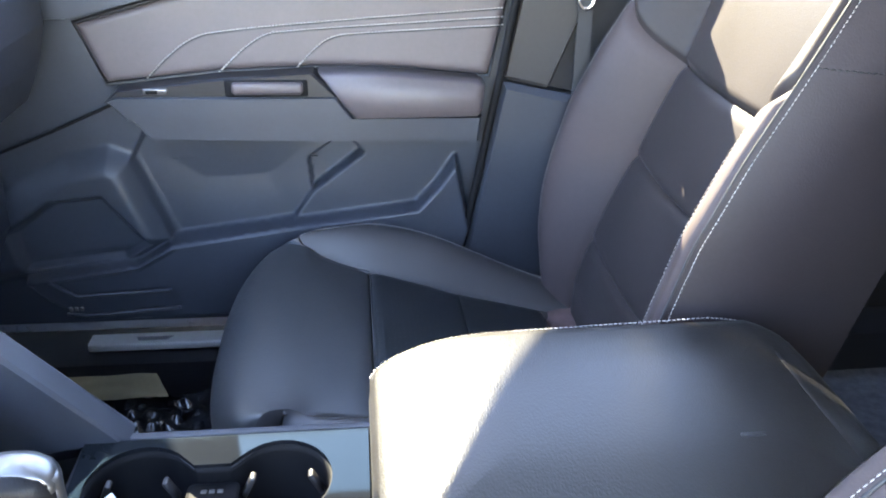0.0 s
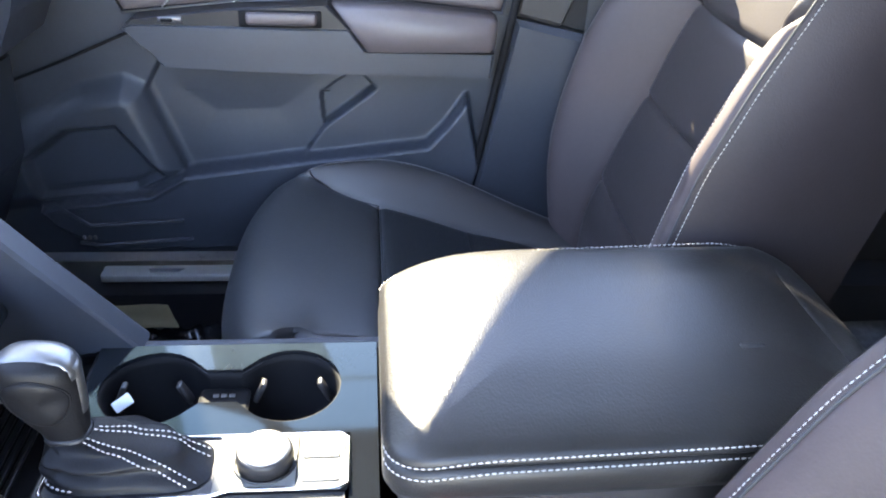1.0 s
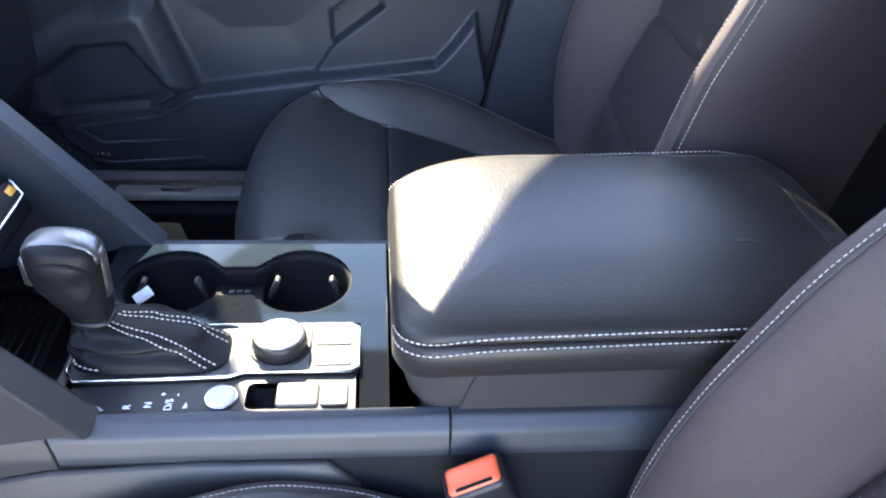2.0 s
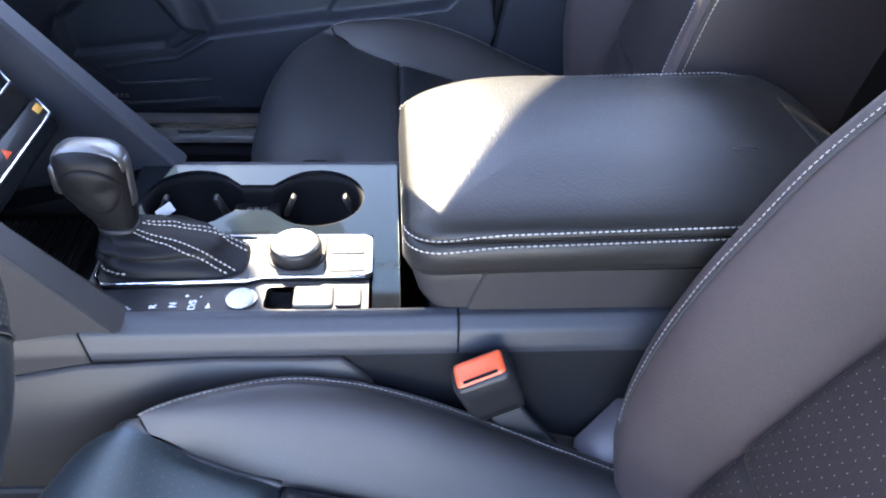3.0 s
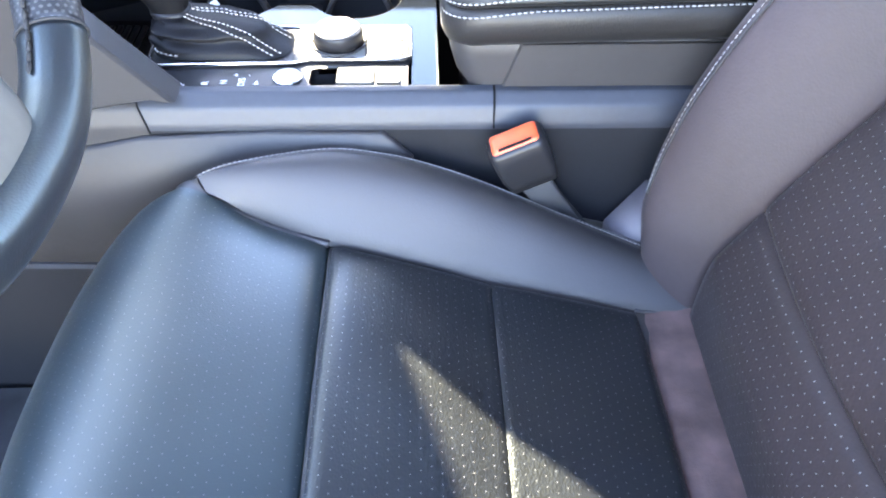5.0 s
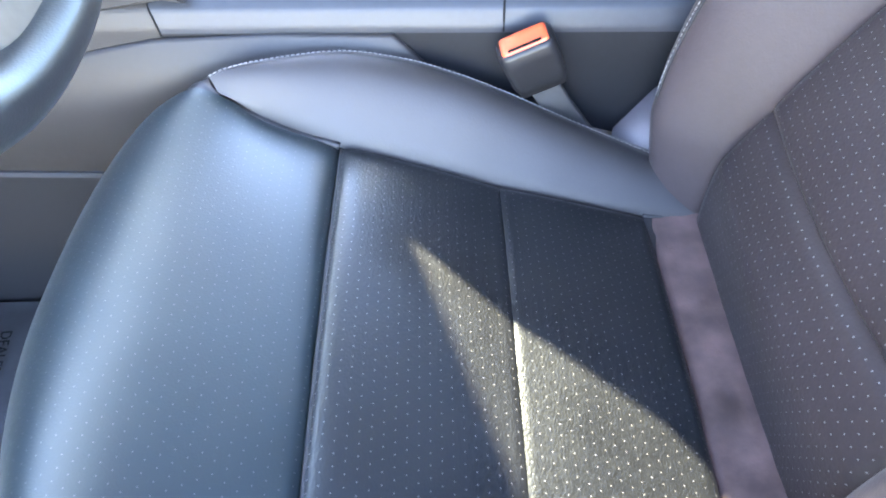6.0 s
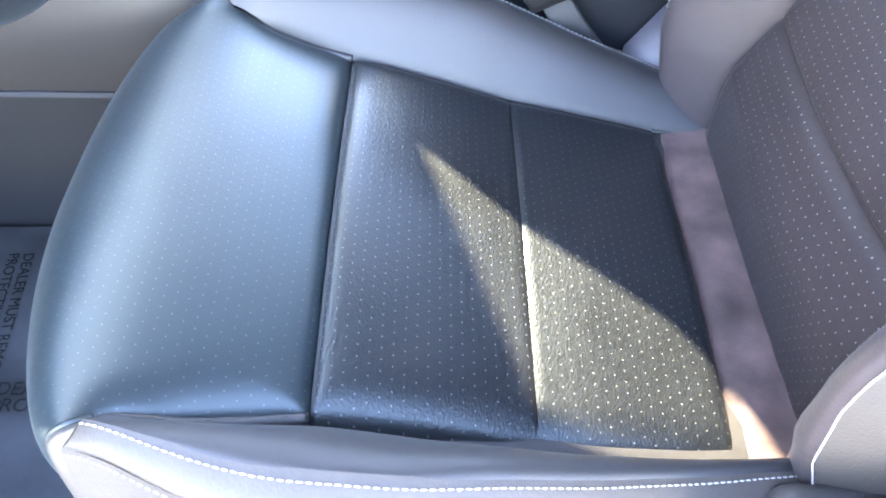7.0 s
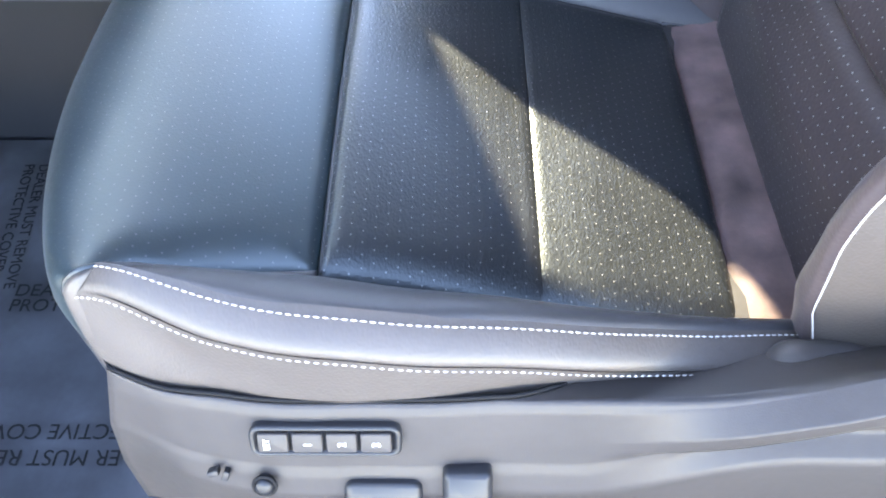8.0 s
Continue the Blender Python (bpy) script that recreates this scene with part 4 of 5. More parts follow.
def lift(x, y):
    return 0.035 * (x - 0.1) - 0.35 * max(0.0, 0.17 - x) ** 1.5 - 1.2 * max(0.0, x - 0.40) ** 1.6


LID = (0.090, 0.478, 0.404, 0.664)
LID_CORNERS = [(0.042, 0.042), (0.120, 0.050), (0.036, 0.030), (0.042, 0.042)]


def lid_loop(inset, n=10):
    """The lid's outline, drawn in by inset; each corner has its own two radii."""
    x0, x1, y0, y1 = LID[0] + inset, LID[1] - inset, LID[2] + inset, LID[3] - inset
    pts = []
    for (rx, ry), (cx, sx), (cy, sy), a0 in zip(LID_CORNERS, ((x1, -1), (x0, 1), (x0, 1), (x1, -1)), ((y1, -1), (y1, -1), (y0, 1), (y0, 1)), (0, 90, 180, 270)):
        rx, ry = max(0.004, rx - inset), max(0.004, ry - inset)
        for k in range(n + 1):
            a = radians(a0 + 90 * k / n)
            pts.append((cx + sx * rx + rx * math.cos(a), cy + sy * ry + ry * math.sin(a)))
    return pts


def lid_block(levels):
    return rings([[(x, y, z + lift(x, y)) for x, y in lid_loop(inset)] for inset, z in levels])


part("lid_side", lid_block([(0.050, 0.479), (0.030, 0.480), (0.016, 0.484), (0.005, 0.492), (0.001, 0.501), (0.001, 0.508), (0.002, 0.516), (0.006, 0.5202)]), LEATHER_LID, armrest, "leather lower side of the lid")
part("lid_top", lid_block([(0.006, 0.5208), (0.003, 0.5235), (0.002, 0.5265), (0.007, 0.531), (0.018, 0.5338), (0.04, 0.5352), (0.07, 0.5365), (0.10, 0.5372), (0.12, 0.5374)]), LEATHER_LID, armrest, "padded leather top")
# the seam runs round the near side, the front and the far side
for dz, inset in ((0.5262, 0.0018), (0.5155, 0.0020)):
    for y in (LID[2], LID[3]):
        s = 1 if y > CY else -1
        rx, ry = LID_CORNERS[1] if s > 0 else LID_CORNERS[2]
        row = [(x, y - s * inset + s * 0.001, dz + lift(x, y)) for x in np.linspace(LID[0] + rx + 0.004, 0.44, 40)]
        corner = [(LID[0] + rx - (rx - inset) * math.sin(a), y - s * ry + s * (ry - inset + 0.001) * math.cos(a), dz) for a in np.linspace(0.0, 1.45, 16)]
        corner = [(x, yy, z + lift(x, yy)) for x, yy, z in corner]
        stitches(corner[::-1] + row, armrest, 0.0046, 0.0033, 0.0006, out=(0, s, 0.5))
part("lid_band", rings([[(x, 0.534 + (y - 0.534) * k, 0.52 + (z - 0.52) * k + lift(x, y)) for y, z in ((0.410, 0.520), (0.416, 0.530), (0.43, 0.5335), (0.47, 0.5360), (0.54, 0.5368), (0.60, 0.5360), (0.635, 0.5335), (0.652, 0.530), (0.658, 0.520), (0.65, 0.50), (0.42, 0.50))] for x, k in ((0.436, 0.86), (0.438, 0.95), (0.443, 0.99), (0.452, 1.0), (0.462, 0.99), (0.468, 0.95), (0.470, 0.88))]), LEATHER_LID, armrest, "raised band across the lid's rear")

part("scuff", pebble(0.358, 0.378, 0.4925, 0.4985, [(0, 0.5456), (0.0010, 0.5470)], 0.002), DARK_STITCH, armrest, "small dark scuff on the lid")

# ---- dash and centre stack ----
dash = thing("dashboard", (-0.6, CY, 0.5), "dark plastic dashboard with centre stack and chrome-edged controls", "dashboard")
part("dash_body", prism([(-1.02, 0.40), (-1.02, 0.79), (-0.75, 0.785), (-0.54, 0.740), (-0.45, 0.68), (-0.42, 0.63), (-0.43, 0.55), (-0.50, 0.44), (-0.62, 0.38)], 'y', -0.16, 1.17, 0.012), PLASTIC, dash, "soft dark dash", smooth=False)
part("glove_box", prism([(-0.60, 0.28), (-0.46, 0.30), (-0.405, 0.42), (-0.395, 0.56), (-0.60, 0.56)], 'y', 0.70, 1.15, 0.01), PLASTIC, dash, "dark glove box face", smooth=False)
part("dash_end", prism([(-0.38, 0.80), (-0.325, 0.785), (-0.305, 0.745), (-0.305, 0.70), (-0.32, 0.65), (-0.345, 0.60), (-0.47, 0.56), (-0.55, 0.80)], 'y', 0.98, 1.16, 0.012), PLASTIC, dash, "rounded grey end of the dash", smooth=False)
STACK = Matrix.Translation((-0.217, CY, 0.501)) @ Matrix.Rotation(radians(49), 4, 'Y')
# local x runs down the face, y across, z out of it
part("stack_face", soft_block(-0.25, 0.002, -0.095, 0.085, -0.08, 0.0, 0.004, 0.01, STACK), GLOSS, dash, "gloss black centre stack")
for k, dxl in enumerate((-0.012, -0.052)):
    part("chrome_strip", tube([STACK @ Vector((dxl, y, 0.003)) for y in np.linspace(-0.09, 0.080, 9)] + [STACK @ Vector((dxl - 0.016, 0.084, 0.003))], 0.0018, 6), CHROME, dash)
part("button_bar", soft_block(-0.030, -0.014, -0.088, 0.080, 0.0, 0.004, 0.001, 0.003, STACK), SMOOTH, dash, "row of dark buttons")
part("heat_lamp", soft_block(-0.026, -0.019, 0.066, 0.078, 0.004, 0.0046, 0.0002, 0.001, STACK), ORANGE, dash, "small orange symbol")
part("hazard_mark", prism([(-0.026, -0.005), (-0.018, -0.011), (-0.018, 0.001)], 'z', 0.004, 0.0046), RED, dash, "red triangle symbol")
bpy.data.objects["hazard_mark"].data.transform(STACK)
for yy in (0.052, -0.012, -0.07):
    dial = part("climate_dial", rings([[STACK @ Vector((-0.090 + r * math.cos(6.2832 * j / 40), yy + r * math.sin(6.2832 * j / 40), z)) for j in range(40)] for r, z in ((0.027, 0.0), (0.027, 0.012), (0.025, 0.014), (0.022, 0.014))]), SMOOTH, dash, "round climate dial")
    part("dial_rim", tube([STACK @ Vector((-0.090 + 0.0265 * math.cos(a), yy + 0.0265 * math.sin(a), 0.0125)) for a in np.linspace(0, 6.2832, 40)[:-1]], 0.0016, 6, True), CHROME, dial, "chrome rim")
    part("dial_bar", soft_block(-0.1005, -0.0985, yy - 0.016, yy + 0.016, 0.014, 0.0146, 0.0002, 0.0004, STACK), WHITE, dial)
    part("dial_lamp", soft_block(-0.082, -0.079, yy + 0.006, yy + 0.011, 0.014, 0.0146, 0.0002, 0.0004, STACK), ORANGE, dial)

# ---- steering wheel ----
wheel = thing("steering_wheel", (-0.17, AX, 0.77), "black leather steering wheel with perforated grips", "steering wheel")
W_UP = Vector((-0.4066, 0, 0.9136)).normalized()
W_OUT = Vector((0.9136, 0, 0.4066)).normalized()
W_R = 0.1647
W_C = Vector((-0.1647, 0.1363, 0.7168))


def rim_point(a, r=W_R):
    return W_C - W_UP * r * math.cos(a) * (1 - 0.024 * math.exp(-(((a + math.pi) % (2 * math.pi) - math.pi) / 0.36) ** 2)) + Vector((0, 1, 0)) * r * math.sin(a)


def rim_arc(a0, a1, n, rr):
    loops = []
    for k in range(n + 1):
        a = a0 + (a1 - a0) * k / n
        out = (rim_point(a) - W_C).normalized()
        loops.append([rim_point(a) + rr * (0.92 * math.cos(6.2832 * j / 16) * out + 1.08 * math.sin(6.2832 * j / 16) * W_OUT) for j in range(16)])
    return rings(loops)


GRIP = material("perforated_grip", (0.013, 0.0145, 0.0185), 0.45, grain=0.8, grain_scale=900, var=0.1, perf="XY", round_uv=True, pitch=0.0034, hole=0.26, hole_col=0.075)
# tint paints a teal sky sheen on the rim
RIM = material("rim_leather_sky_tint", (0.0125, 0.0145, 0.019), 0.36, grain=0.8, grain_scale=900, var=0.1, spec=0.75, tint=(0.78, 1.0, 0.97))
part("rim_lower", rim_arc(-0.62, 0.62, 40, 0.0165), RIM, wheel, "smooth leather lower rim")
part("grip", rim_arc(0.62, 1.9, 40, 0.0162), GRIP, wheel, "perforated leather grip")
part("grip", rim_arc(-1.9, -0.62, 40, 0.0162), GRIP, wheel, "perforated leather grip")
for ob in list(wheel.children):
    if ob.name.startswith("grip"):
        layer = ob.data.uv_layers.new(name="round").data
        for face in ob.data.polygons:
            js = [ob.data.loops[k].vertex_index % 16 for k in face.loop_indices]
            for k, j in zip(face.loop_indices, js):
                row = ob.data.loops[k].vertex_index // 16
                layer[k].uv = (row * 1.28 / 40 * W_R + 1.0, (j if j or max(js) < 9 else 16) * 0.00645)
part("rim_upper", rim_arc(1.9, 2 * math.pi - 1.9, 50, 0.0163), LEATHER, wheel)
stitches([rim_point(a, W_R - 0.0165) for a in np.linspace(0.45, 1.7, 60)], wheel, 0.006, 0.007, 0.0014, BELT, "lacing", (0, 0, 1))
hub = part("hub", rings([[W_C + W_OUT * d + (W_UP * r * math.cos(6.2832 * j / 32) + Vector((0, r * math.sin(6.2832 * j / 32), 0))) for j in range(32)] for r, d in ((0.06, -0.06), (0.075, -0.03), (0.07, -0.005), (0.05, 0.004))]), SMOOTH, wheel, "airbag hub")
for a0 in (1.45, -1.45):
    q = rim_point(a0, W_R - 0.01)
    d = (q - W_C).normalized()
    across = d.cross(W_OUT)
    part("spoke", rings([[W_C + d * t + across * 0.03 * k * w_ + W_OUT * (z - 0.012) for k, z in ((-1, -0.004), (-1, 0.004), (1, 0.004), (1, -0.004))] for t, w_ in ((0.05, 1.5), (0.10, 1.0), (0.14, 0.9), (W_R - 0.008, 1.1))]), SMOOTH, wheel)
# the lower spoke: a rounded satin plate that narrows towards the rim
SPOKE = Matrix((W_UP, (0, 1, 0), W_OUT)).transposed().to_4x4()
SPOKE.translation = W_C
part("lower_spoke", pebble(-0.157, -0.055, -0.026, 0.040, [(0.004, -0.014), (0.0, -0.010), (0.0, 0.002), (0.002, 0.005), (0.007, 0.007), (0.015, 0.0075)], 0.026, 8, m=SPOKE), SILVER, wheel, "rounded satin silver lower spoke")
part("spoke_slot", pebble(-0.122, -0.066, -0.012, 0.026, [(0, 0.004), (0, 0.0078), (0.002, 0.0084), (0.004, 0.0078)], 0.012, 6, m=SPOKE), INK, wheel, "black inlay in the spoke")
part("rim_seam", tube([rim_point(0.62) + 0.0168 * (0.92 * math.cos(b) * (rim_point(0.62) - W_C).normalized() + 1.08 * math.sin(b) * W_OUT) for b in np.linspace(0, 6.2832, 24)[:-1]], 0.0009, 6, True), BELT, wheel)
part("column", tube([W_C - W_OUT * 0.05, (-0.27, 0.05, 0.70), (-0.46, 0.045, 0.69)], 0.02, 16), SMOOTH, wheel, "steering column shroud")

# ---- belt buckle ----
buckle = thing("belt_buckle", (0.20, 0.385, 0.32), "seat belt buckle with red release button beside the driver's seat", "belt buckle")
BM = Matrix.Translation((0.152, 0.380, 0.414)) @ Matrix.Rotation(radians(-24), 4, 'Y') @ Matrix.Rotation(radians(6), 4, 'X') @ Matrix.Rotation(radians(3), 4, 'Z') @ Matrix.Diagonal((1.28, 1.2, 1.2, 1.0))
part("housing", pebble(-0.0185, 0.0185, -0.0125, 0.0125, [(0.007, -0.036), (0.003, -0.033), (0.0005, -0.022), (0, -0.005), (0.0, 0.004), (0.002, 0.007)], 0.006, m=BM), SMOOTH, buckle, "black buckle housing")
part("release_button", pebble(-0.0155, 0.0155, -0.0095, 0.0095, [(0, 0.004), (0, 0.0075), (0.0015, 0.0088), (0.004, 0.0085)], 0.003, m=BM), RED, buckle, "red push button")
part("tongue_slot", soft_block(-0.011, 0.011, -0.0085, -0.0065, 0.008, 0.0093, 0.0002, 0.0008, BM), INK, buckle)
part("stalk", rings([[BM @ Vector((x + o, y, z)) for x, y in rounded(-0.010, 0.010, -0.004, 0.004, 0.002)] for z, o in ((-0.034, 0.0), (-0.06, 0.003), (-0.10, 0.010), (-0.15, 0.020))]), BELT, buckle, "stalk of black webbing")
for mirrored, dx in ((False, 0.0), (True, 0.10)):
    pts = [(0.238 + dx, 0.392, 0.302), (0.272 + dx, 0.404, 0.338), (0.34 + dx, 0.404, 0.335), (0.34 + dx, 0.362, 0.292), (0.256 + dx, 0.364, 0.290)]
    pts = [(x, 2 * CY - y if mirrored else y, z) for x, y, z in pts]
    hinge = thing("hinge_cover", pts[0], "small grey plastic seat hinge cover", "trim cover")
    part("cover", rings([pts, [(x, y, z + 0.02) for x, y, z in pts]]), PALE_PLASTIC, hinge)

# ---- passenger door ----
def inside(p, poly):
    x, y = p
    hit, d = False, 9.0
    for (ax, ay), (bx, by) in zip(poly, poly[1:] + poly[:1]):
        if (ay > y) != (by > y) and x < (bx - ax) * (y - ay) / (by - ay) + ax:
            hit = not hit
        t = max(0, min(1, ((x - ax) * (bx - ax) + (y - ay) * (by - ay)) / ((bx - ax) ** 2 + (by - ay) ** 2)))
        d = min(d, math.hypot(x - ax - t * (bx - ax), y - ay - t * (by - ay)))
    return d if hit else -d


POCKET = [(-0.215, 0.540), (0.069, 0.527), (0.031, 0.489), (0.025, 0.444), (-0.011, 0.393), (-0.197, 0.366), (-0.242, 0.494)]
FINGER = [(0.012, 0.487), (0.069, 0.527), (0.098, 0.497), (0.016, 0.434)]
SPEAKER = [(-0.47, 0.40), (-0.403, 0.454), (-0.33, 0.495), (-0.27, 0.507), (-0.242, 0.494), (-0.197, 0.366), (-0.25, 0.335), (-0.42, 0.31), (-0.50, 0.30)]
GRILLE = [(-0.43, 0.39), (-0.36, 0.440), (-0.285, 0.447), (-0.225, 0.362), (-0.27, 0.335), (-0.42, 0.32)]
LOWER = [(-0.197, 0.366), (-0.011, 0.393), (0.176, 0.417), (0.205, 0.45), (0.235, 0.495), (0.26, 0.38), (0.22, 0.245), (-0.34, 0.235), (-0.40, 0.28), (-0.42, 0.31), (-0.25, 0.335)]


def door_f(u, v):
    x, z = -0.56 + 0.86 * u, 0.215 + 0.60 * v
    x += 0.06 * smooth01(0.35, 0.75, z) * u
    y = 1.200 + 0.02 * smooth01(0.62, 0.80, z)
    d = inside((x, z), POCKET)
    y += max(0.012 * smooth01(-0.001, 0.003, d) + 0.008 * smooth01(0.0, 0.12, d), 0.030 * smooth01(-0.001, 0.003, inside((x, z), FINGER)))
    y -= 0.030 * smooth01(-0.012, 0.030, inside((x, z), SPEAKER)) ** 0.8
    y += 0.020 * smooth01(-0.002, 0.012, inside((x, z), GRILLE))
    y -= 0.034 * smooth01(-0.002, 0.004, inside((x, z), LOWER))
    return (x, y, z)


door = thing("passenger_door", (0.0, 1.22, 0.2), "dark passenger door panel with grey stitched trim, closed", "car door")
panel = part("panel", sheet(door_f, 300, 220), PLASTIC, door, "moulded dark plastic door panel")
part("door_core", soft_block(-0.55, 0.33, 1.235, 1.29, 0.17, 0.80, 0.01, 0.02), PAINT, door, "door shell")
UP = [(-0.285, 0.690), (-0.255, 0.607), (-0.10, 0.624), (0.035, 0.630), (0.15, 0.628), (0.28, 0.616), (0.312, 0.785), (0.10, 0.765), (-0.15, 0.728)]


def trim_pad(poly, y0, puff, nx=90, nz=36):
    """A padded panel on the door inside an outline."""
    xs = [p[0] for p in poly]
    def span(x):
        cuts = []
        for (ax, az), (bx, bz) in zip(poly, poly[1:] + poly[:1]):
            if (ax <= x <= bx or bx <= x <= ax) and ax != bx:
                cuts.append(az + (bz - az) * (x - ax) / (bx - ax))
        return min(cuts), max(cuts)
    def f(u, v):
        x = min(xs) + 1e-5 + (max(xs) - min(xs) - 2e-5) * u
        lo, hi_ = span(x)
        z = lo + (hi_ - lo) * v
        d = max(0.0, inside((x, z), poly))
        return (x, y0 + fillet(d, 0.012, puff) - 0.03 * (0.70 - z) * 0.6, z)
    return sheet(f, nx, nz)


pad = part("upper_trim", trim_pad(UP, 1.192, 0.012), GREY_VINYL, door, "grey vinyl upper trim")
# dark tube stands in for the thin shadow round the pad
part("trim_shadow_line", tube([(x, 1.196 - 0.018 * (0.70 - z), z) for x, z in UP], 0.0035, 6, True), SMOOTH, door, "dark tube painting the thin shadow round the grey trim")
for line in ([(-0.198, 0.617), (-0.1645, 0.650), (-0.132, 0.672), (-0.101, 0.6805), (0.067, 0.696), (0.296, 0.713)],
             [(-0.100, 0.625), (-0.065, 0.6576), (-0.037, 0.676), (-0.010, 0.6814), (0.296, 0.701)],
             [(0.005, 0.629), (0.035, 0.660), (0.055, 0.673), (0.082, 0.678), (0.296, 0.6896)]):
    for _ in range(3):
        line = [line[0]] + [q for a, b in zip(line, line[1:]) for q in ((0.75 * a[0] + 0.25 * b[0], 0.75 * a[1] + 0.25 * b[1]), (0.25 * a[0] + 0.75 * b[0], 0.25 * a[1] + 0.75 * b[1]))] + [line[-1]]
    part("trim_seam", tube([(x, 1.1922 - 0.018 * (0.70 - z), z - 0.0022) for x, z in line], 0.0010, 6), DARK_STITCH, pad)
    stitches([(x, 1.1915 - 0.018 * (0.70 - z), z) for x, z in line], pad, 0.0048, 0.0036, 0.0009, out=(0, -1, 0.3))
# armrest on the door
part("switch_panel", prism([(-0.252, 0.592), (-0.235, 0.607), (-0.10, 0.624), (0.030, 0.631), (0.062, 0.598), (-0.20, 0.590)], 'y', 1.154, 1.200, 0.004), SMOOTH, door, "black switch panel", smooth=False)
part("front_rail", prism([(-0.247, 0.596), (-0.235, 0.600), (-0.10, 0.600), (0.060, 0.598), (0.083, 0.5675), (-0.222, 0.5675)], 'y', 1.148, 1.20, 0.003), PLASTIC, door, "dark rail under the switches", smooth=False)
part("lower_rail", prism([(-0.220, 0.5665), (0.267, 0.5665), (0.264, 0.531), (-0.10, 0.536), (-0.200, 0.541)], 'y', 1.154, 1.215, 0.004), PLASTIC, door, "dark ledge under the armrest", smooth=False)
part("front_seam", tube([(-0.44, 1.190, 0.500), (-0.34, 1.190, 0.540), (-0.245, 1.190, 0.582)], 0.0025, 6), INK, door)
part("pocket_line", tube([(-0.215, 1.216, 0.488), (0.028, 1.216, 0.488)], 0.0012, 6), PLASTIC, door)
vin = [(0.036, 0.631), (0.15, 0.629), (0.262, 0.619), (0.270, 0.612), (0.268, 0.575), (0.262, 0.568), (0.083, 0.566)]
part("armrest_pad", rings([[(cx_ + (x - cx_) * k, y, cz_ + (z - cz_) * k) for x, z in vin] for cx_, cz_ in ((0.165, 0.603),) for k, y in ((1.0, 1.20), (1.0, 1.163), (0.97, 1.152), (0.90, 1.146))]), GREY_VINYL, door, "grey padded door armrest", smooth=True)
# solid black block paints the shade of the recess
part("pull_recess_shade", soft_block(-0.090, 0.022, 1.1505, 1.156, 0.600, 0.623, 0.002, 0.006), INK, door, "black block painting the shaded recess of the door pull")
part("pull_handle", soft_block(-0.080, 0.016, 1.143, 1.156, 0.604, 0.621, 0.004, 0.005), GREY_VINYL, door, "grey door pull")
part("window_switch", soft_block(-0.198, -0.165, 1.150, 1.156, 0.604, 0.612, 0.001, 0.003), KNOB_SILVER, door, "chrome-edged window switch")
part("switch_face", soft_block(-0.194, -0.178, 1.1485, 1.153, 0.6055, 0.6105, 0.0008, 0.002), INK, door)
part("belt_cap", prism([(-0.50, 0.700), (-0.290, 0.698), (-0.15, 0.733), (0.10, 0.770), (0.34, 0.790), (0.34, 0.825), (-0.50, 0.800)], 'y', 1.172, 1.24, 0.006), PLASTIC, door, "dark top edge of the door", smooth=False)
part("door_seal", tube([(0.318, 1.19, 0.76), (0.309, 1.18, 0.715), (0.292, 1.175, 0.613), (0.270, 1.175, 0.48), (0.250, 1.175, 0.36), (0.225, 1.18, 0.24)], 0.006, 8), INK, door, "black rubber door seal")
part("lower_rib", tube([(-0.375, 1.150, 0.318), (-0.34, 1.150, 0.292), (-0.20, 1.150, 0.300)], 0.003, 6), PLASTIC, door)
part("lower_rib", tube([(-0.36, 1.150, 0.262), (-0.33, 1.150, 0.257), (-0.19, 1.150, 0.268)], 0.003, 6), PLASTIC, door)
for k in range(3):
    part("speaker_mark", soft_block(-0.355 + 0.008 * k, -0.350 + 0.008 * k, 1.148, 1.1515, 0.268, 0.274, 0.0005, 0.001), SILVER, door)

# pillar trim behind the door
pillar = thing("pillar_trim", (0.40, 1.2, 0.2), "grey plastic trim on the door pillar behind the passenger", "pillar trim")
part("upper_cover", prism([(0.330, 0.80), (0.300, 0.615), (0.365, 0.60), (0.44, 0.80)], 'y', 1.180, 1.23, 0.006), PLASTIC_BROWN, pillar, "grey upper trim", smooth=False)
part("lower_cover", prism([(0.299, 0.612), (0.255, 0.36), (0.23, 0.22), (0.62, 0.22), (0.50, 0.57), (0.368, 0.598)], 'y', 1.170, 1.23, 0.010), PLASTIC, pillar, "dark lower trim", smooth=False)
part("back_cover", prism([(0.365, 0.60), (0.44, 0.80), (0.70, 0.80), (0.62, 0.22), (0.50, 0.57)], 'y', 1.195, 1.24, 0.006), DARK, pillar, smooth=False)
anchor = thing("belt_anchor", (0.405, 1.165, 0.73), "chrome seat belt anchor loop on the pillar", "belt anchor")
part("loop", tube([(0.405 + 0.012 * math.cos(a), 1.165, 0.735 + 0.018 * math.sin(a)) for a in np.linspace(0, 6.2832, 24)[:-1]], 0.0035, 8, True), CHROME, anchor)
part("webbing", prism([(0.395, 0.73), (0.415, 0.73), (0.435, 0.25), (0.405, 0.25)], 'y', 1.164, 1.167), BELT, anchor, smooth=False)

# ---- sill plate, sheet in the passenger footwell, driver's mat ----
plate_thing = thing("sill_plate", (-0.22, 1.22, 0.165), "brushed silver sill plate at the passenger door", "sill plate")
part("plate", soft_block(-0.36, 0.10, 1.195, 1.228, 0.158, 0.172, 0.002, 0.004), PALE, plate_thing)
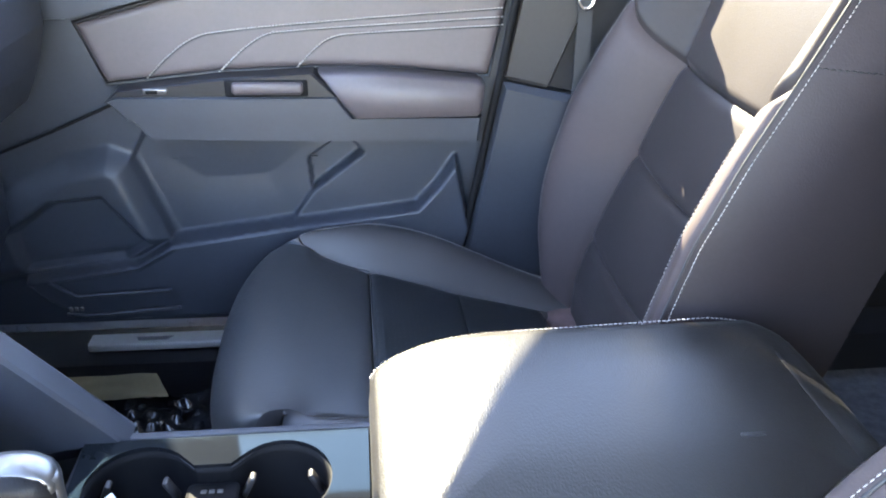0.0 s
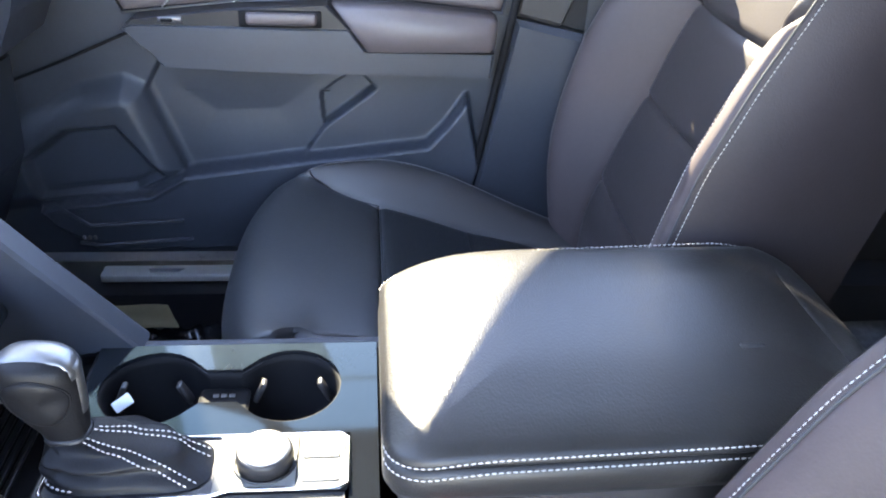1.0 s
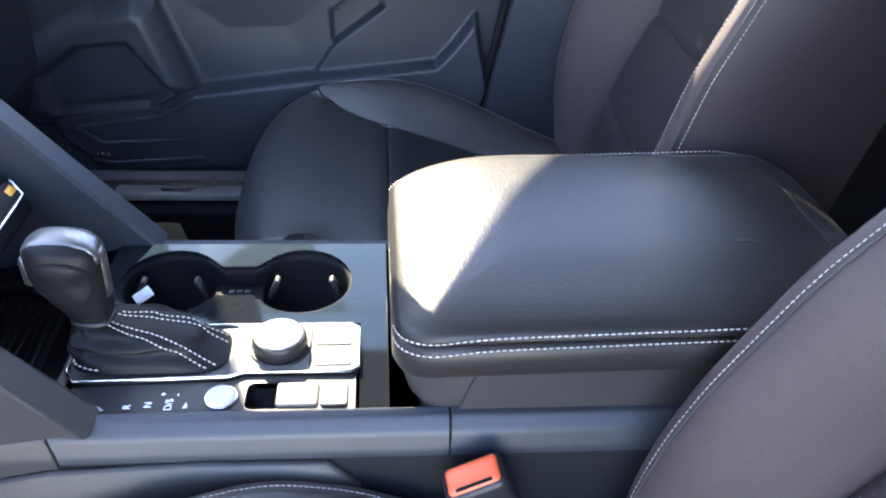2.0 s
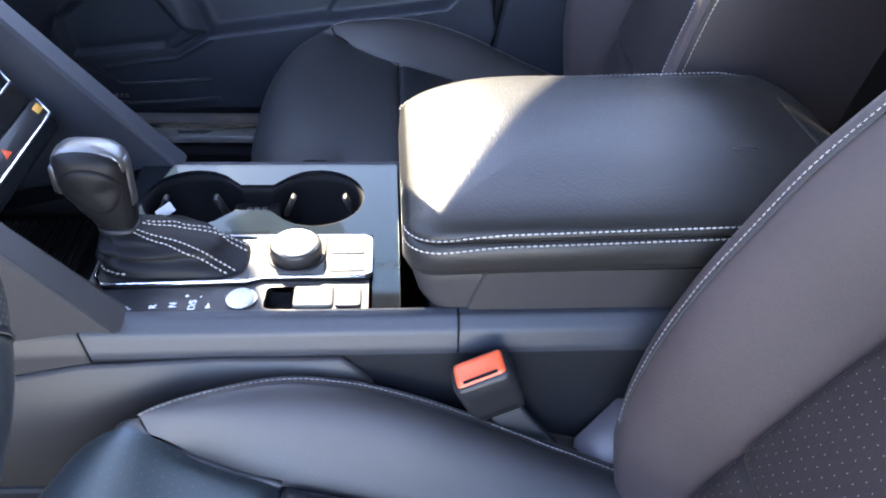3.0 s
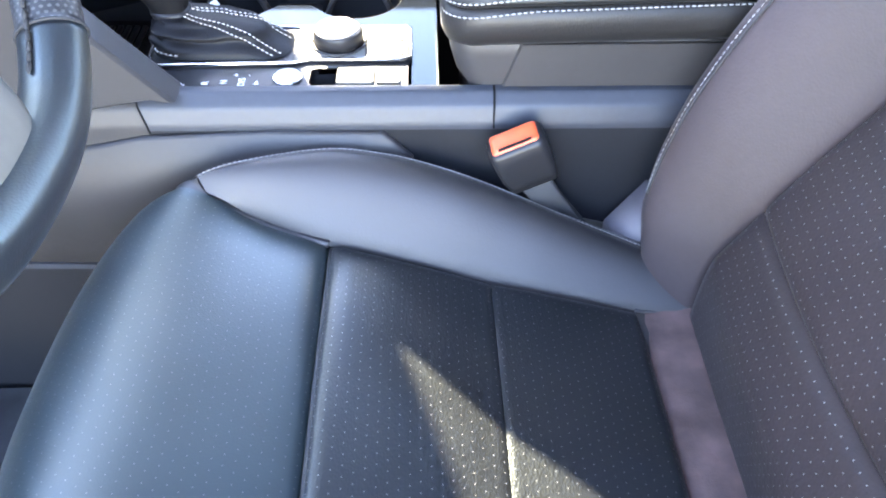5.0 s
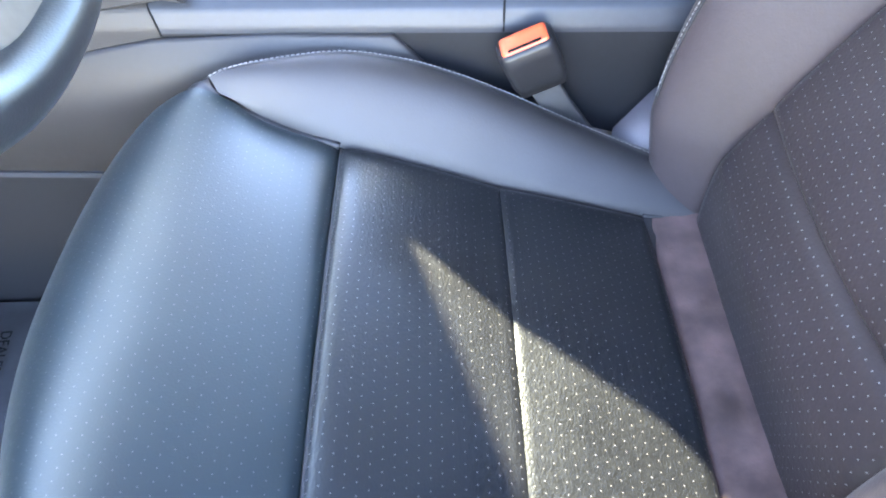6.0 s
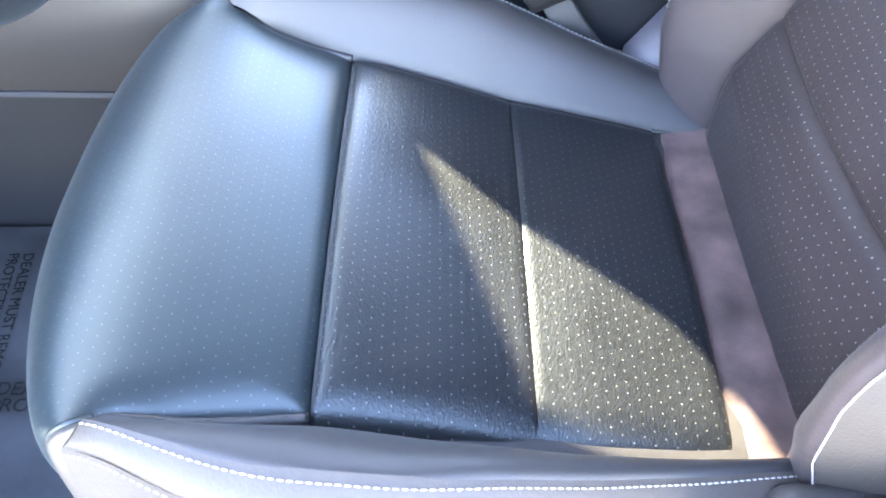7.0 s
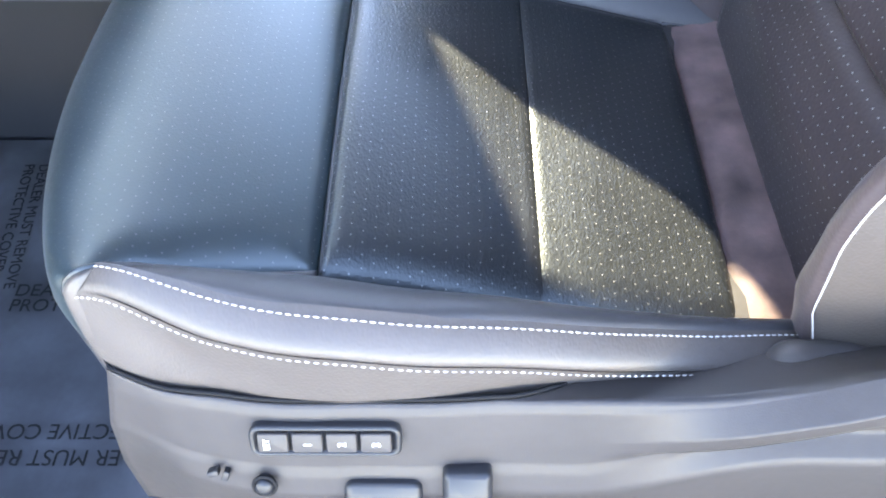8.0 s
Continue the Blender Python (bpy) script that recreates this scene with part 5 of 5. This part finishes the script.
part("plate_mark", prism([(-0.28, 1.203), (-0.235, 1.203), (-0.225, 1.214), (-0.285, 1.214)], 'z', 0.172, 0.1735), CHROME, plate_thing, smooth=False)


def bag_f(u, v):
    x, y = -0.46 + 0.36 * u, 0.86 + 0.31 * v
    return (x, y, 0.078 + 0.022 * noise.noise((x * 17, y * 14, 3)) + 0.034 * abs(noise.noise((x * 36, y * 30, 7))) + 0.07 * smooth01(-0.17, -0.09, x))


sheet_thing = thing("plastic_sheet", (-0.28, 1.0, 0.06), "crumpled black plastic sheet on the passenger floor", "plastic sheet")
part("sheet", sheet(bag_f, 60, 50), BAG, sheet_thing)
paper = thing("paper_mat", (-0.36, 1.12, 0.09), "brown printed paper mat under plastic", "paper mat")
part("paper", sheet(lambda u, v: (-0.48 + 0.25 * u - 0.02 * v, 1.145 + 0.024 * v, 0.100 + 0.030 * v + 0.004 * noise.noise((u * 4, v * 3, 2))), 24, 12), PAPER, paper)

mat_thing = thing("protective_film", (-0.35, 0.2, 0.065), "grey printed protective film over the driver's floor mat", "floor film")


def film_f(u, v):
    x, y = -0.62 + 0.62 * u, -0.06 + 0.46 * v
    return (x, y, 0.072 + 0.003 * noise.noise((x * 12, y * 12, 5)) + 0.0015 * abs(noise.noise((x * 45, y * 30, 2))))


part("film", sheet(film_f, 60, 50), FILM, mat_thing)
FZ = 0.079
for text, x, y, rz, size in (("DEALER MUST REMOVE", -0.363, 0.175, 0, 0.0205), ("PROTECTIVE COVER", -0.363, 0.157, 0, 0.0205), ("PROTECTIVE COVER", -0.165, 0.038, 180, 0.0205), ("DEALER MUST REMOVE", -0.162, 0.014, 180, 0.0205),
                             ("DEALER MUST REMOVE", -0.394, 0.354, -84, 0.0165), ("PROTECTIVE COVER", -0.411, 0.354, -84, 0.0165)):
    writing(text, size, pose(x, y, FZ, 0, 0, rz), INK, mat_thing)

# ---- seat switches ----
memory = thing("memory_buttons", (0.01, -0.085, 0.29), "black memory button panel on the seat's plastic trim", "button panel")
MM = Matrix.Translation((0.010, -0.0865, 0.330)) @ Matrix.Rotation(radians(62), 4, 'X')
part("bezel", pebble(-0.040, 0.040, -0.0098, 0.0098, [(0, -0.01), (0, 0.002), (0.0015, 0.0035), (0.003, 0.0025), (0.0035, 0.001)], 0.006, m=MM), SMOOTH, memory, "raised black surround")
part("well", pebble(-0.0362, 0.0362, -0.0069, 0.0069, [(0, -0.004), (0, 0.0014)], 0.003, m=MM), INK, memory, "dark well round the buttons")
for k, text in enumerate(("SET", "1", "2", "3")):
    x0 = -0.0355 + 0.018 * k
    b = part("button", soft_block(x0 + 0.0003, x0 + 0.0163, -0.0060, 0.0060, 0.001, 0.0042, 0.0008, 0.0015, MM), VALANCE, memory, "small grey button")
    if text == "SET":
        writing(text, 0.0045, MM @ pose(x0 + 0.0065, -0.004, 0.0044, 0, 0, 90), WHITE, b)
    else:
        writing(text, 0.006, MM @ pose(x0 + 0.0105, -0.002, 0.0044, 0, 0, 90), WHITE, b)
sw = thing("seat_switch", (0.03, -0.11, 0.2), "grey seat adjustment switches on the plastic trim", "seat switch")
SM = Matrix.Translation((0.038, -0.100, 0.288)) @ Matrix.Rotation(radians(62), 4, 'X')
part("switch_base", pebble(-0.0215, 0.0215, -0.018, 0.010, [(0, -0.012), (0, 0.003), (0.002, 0.005)], 0.006, m=SM), SMOOTH, sw)
part("lever", pebble(0.033, 0.060, -0.02, 0.020, [(0, -0.012), (0, 0.006), (0.003, 0.009)], 0.004, m=SM), SMOOTH, sw)
lum = thing("lumbar_knob", (-0.05, -0.108, 0.21), "worn round silver knob and clip beside the switches", "knob")
LK = Matrix.Translation((-0.027, -0.099, 0.297)) @ Matrix.Rotation(radians(62), 4, 'X')
part("knob", pebble(-0.005, 0.005, -0.005, 0.005, [(0, -0.01), (0, 0.002), (0.0015, 0.0035), (0.003, 0.004)], 0.005, m=LK), SMOOTH, lum)
part("knob_ring", tube([LK @ Vector((0.0062 * math.cos(a), 0.0062 * math.sin(a), 0.0005)) for a in np.linspace(0, 6.2832, 24)[:-1]], 0.0012, 6, True), INK, lum, "dark ring round the knob")
for x, z, r in ((-0.0555, 0.3015, 20), (-0.049, 0.2985, 70)):
    part("clip", soft_block(-0.0032, 0.0032, -0.0018, 0.0018, -0.004, 0.0016, 0.0005, 0.001, Matrix.Translation((x, -0.094, z)) @ Matrix.Rotation(radians(62), 4, 'X') @ Matrix.Rotation(radians(r), 4, 'Z')), SMOOTH, lum)
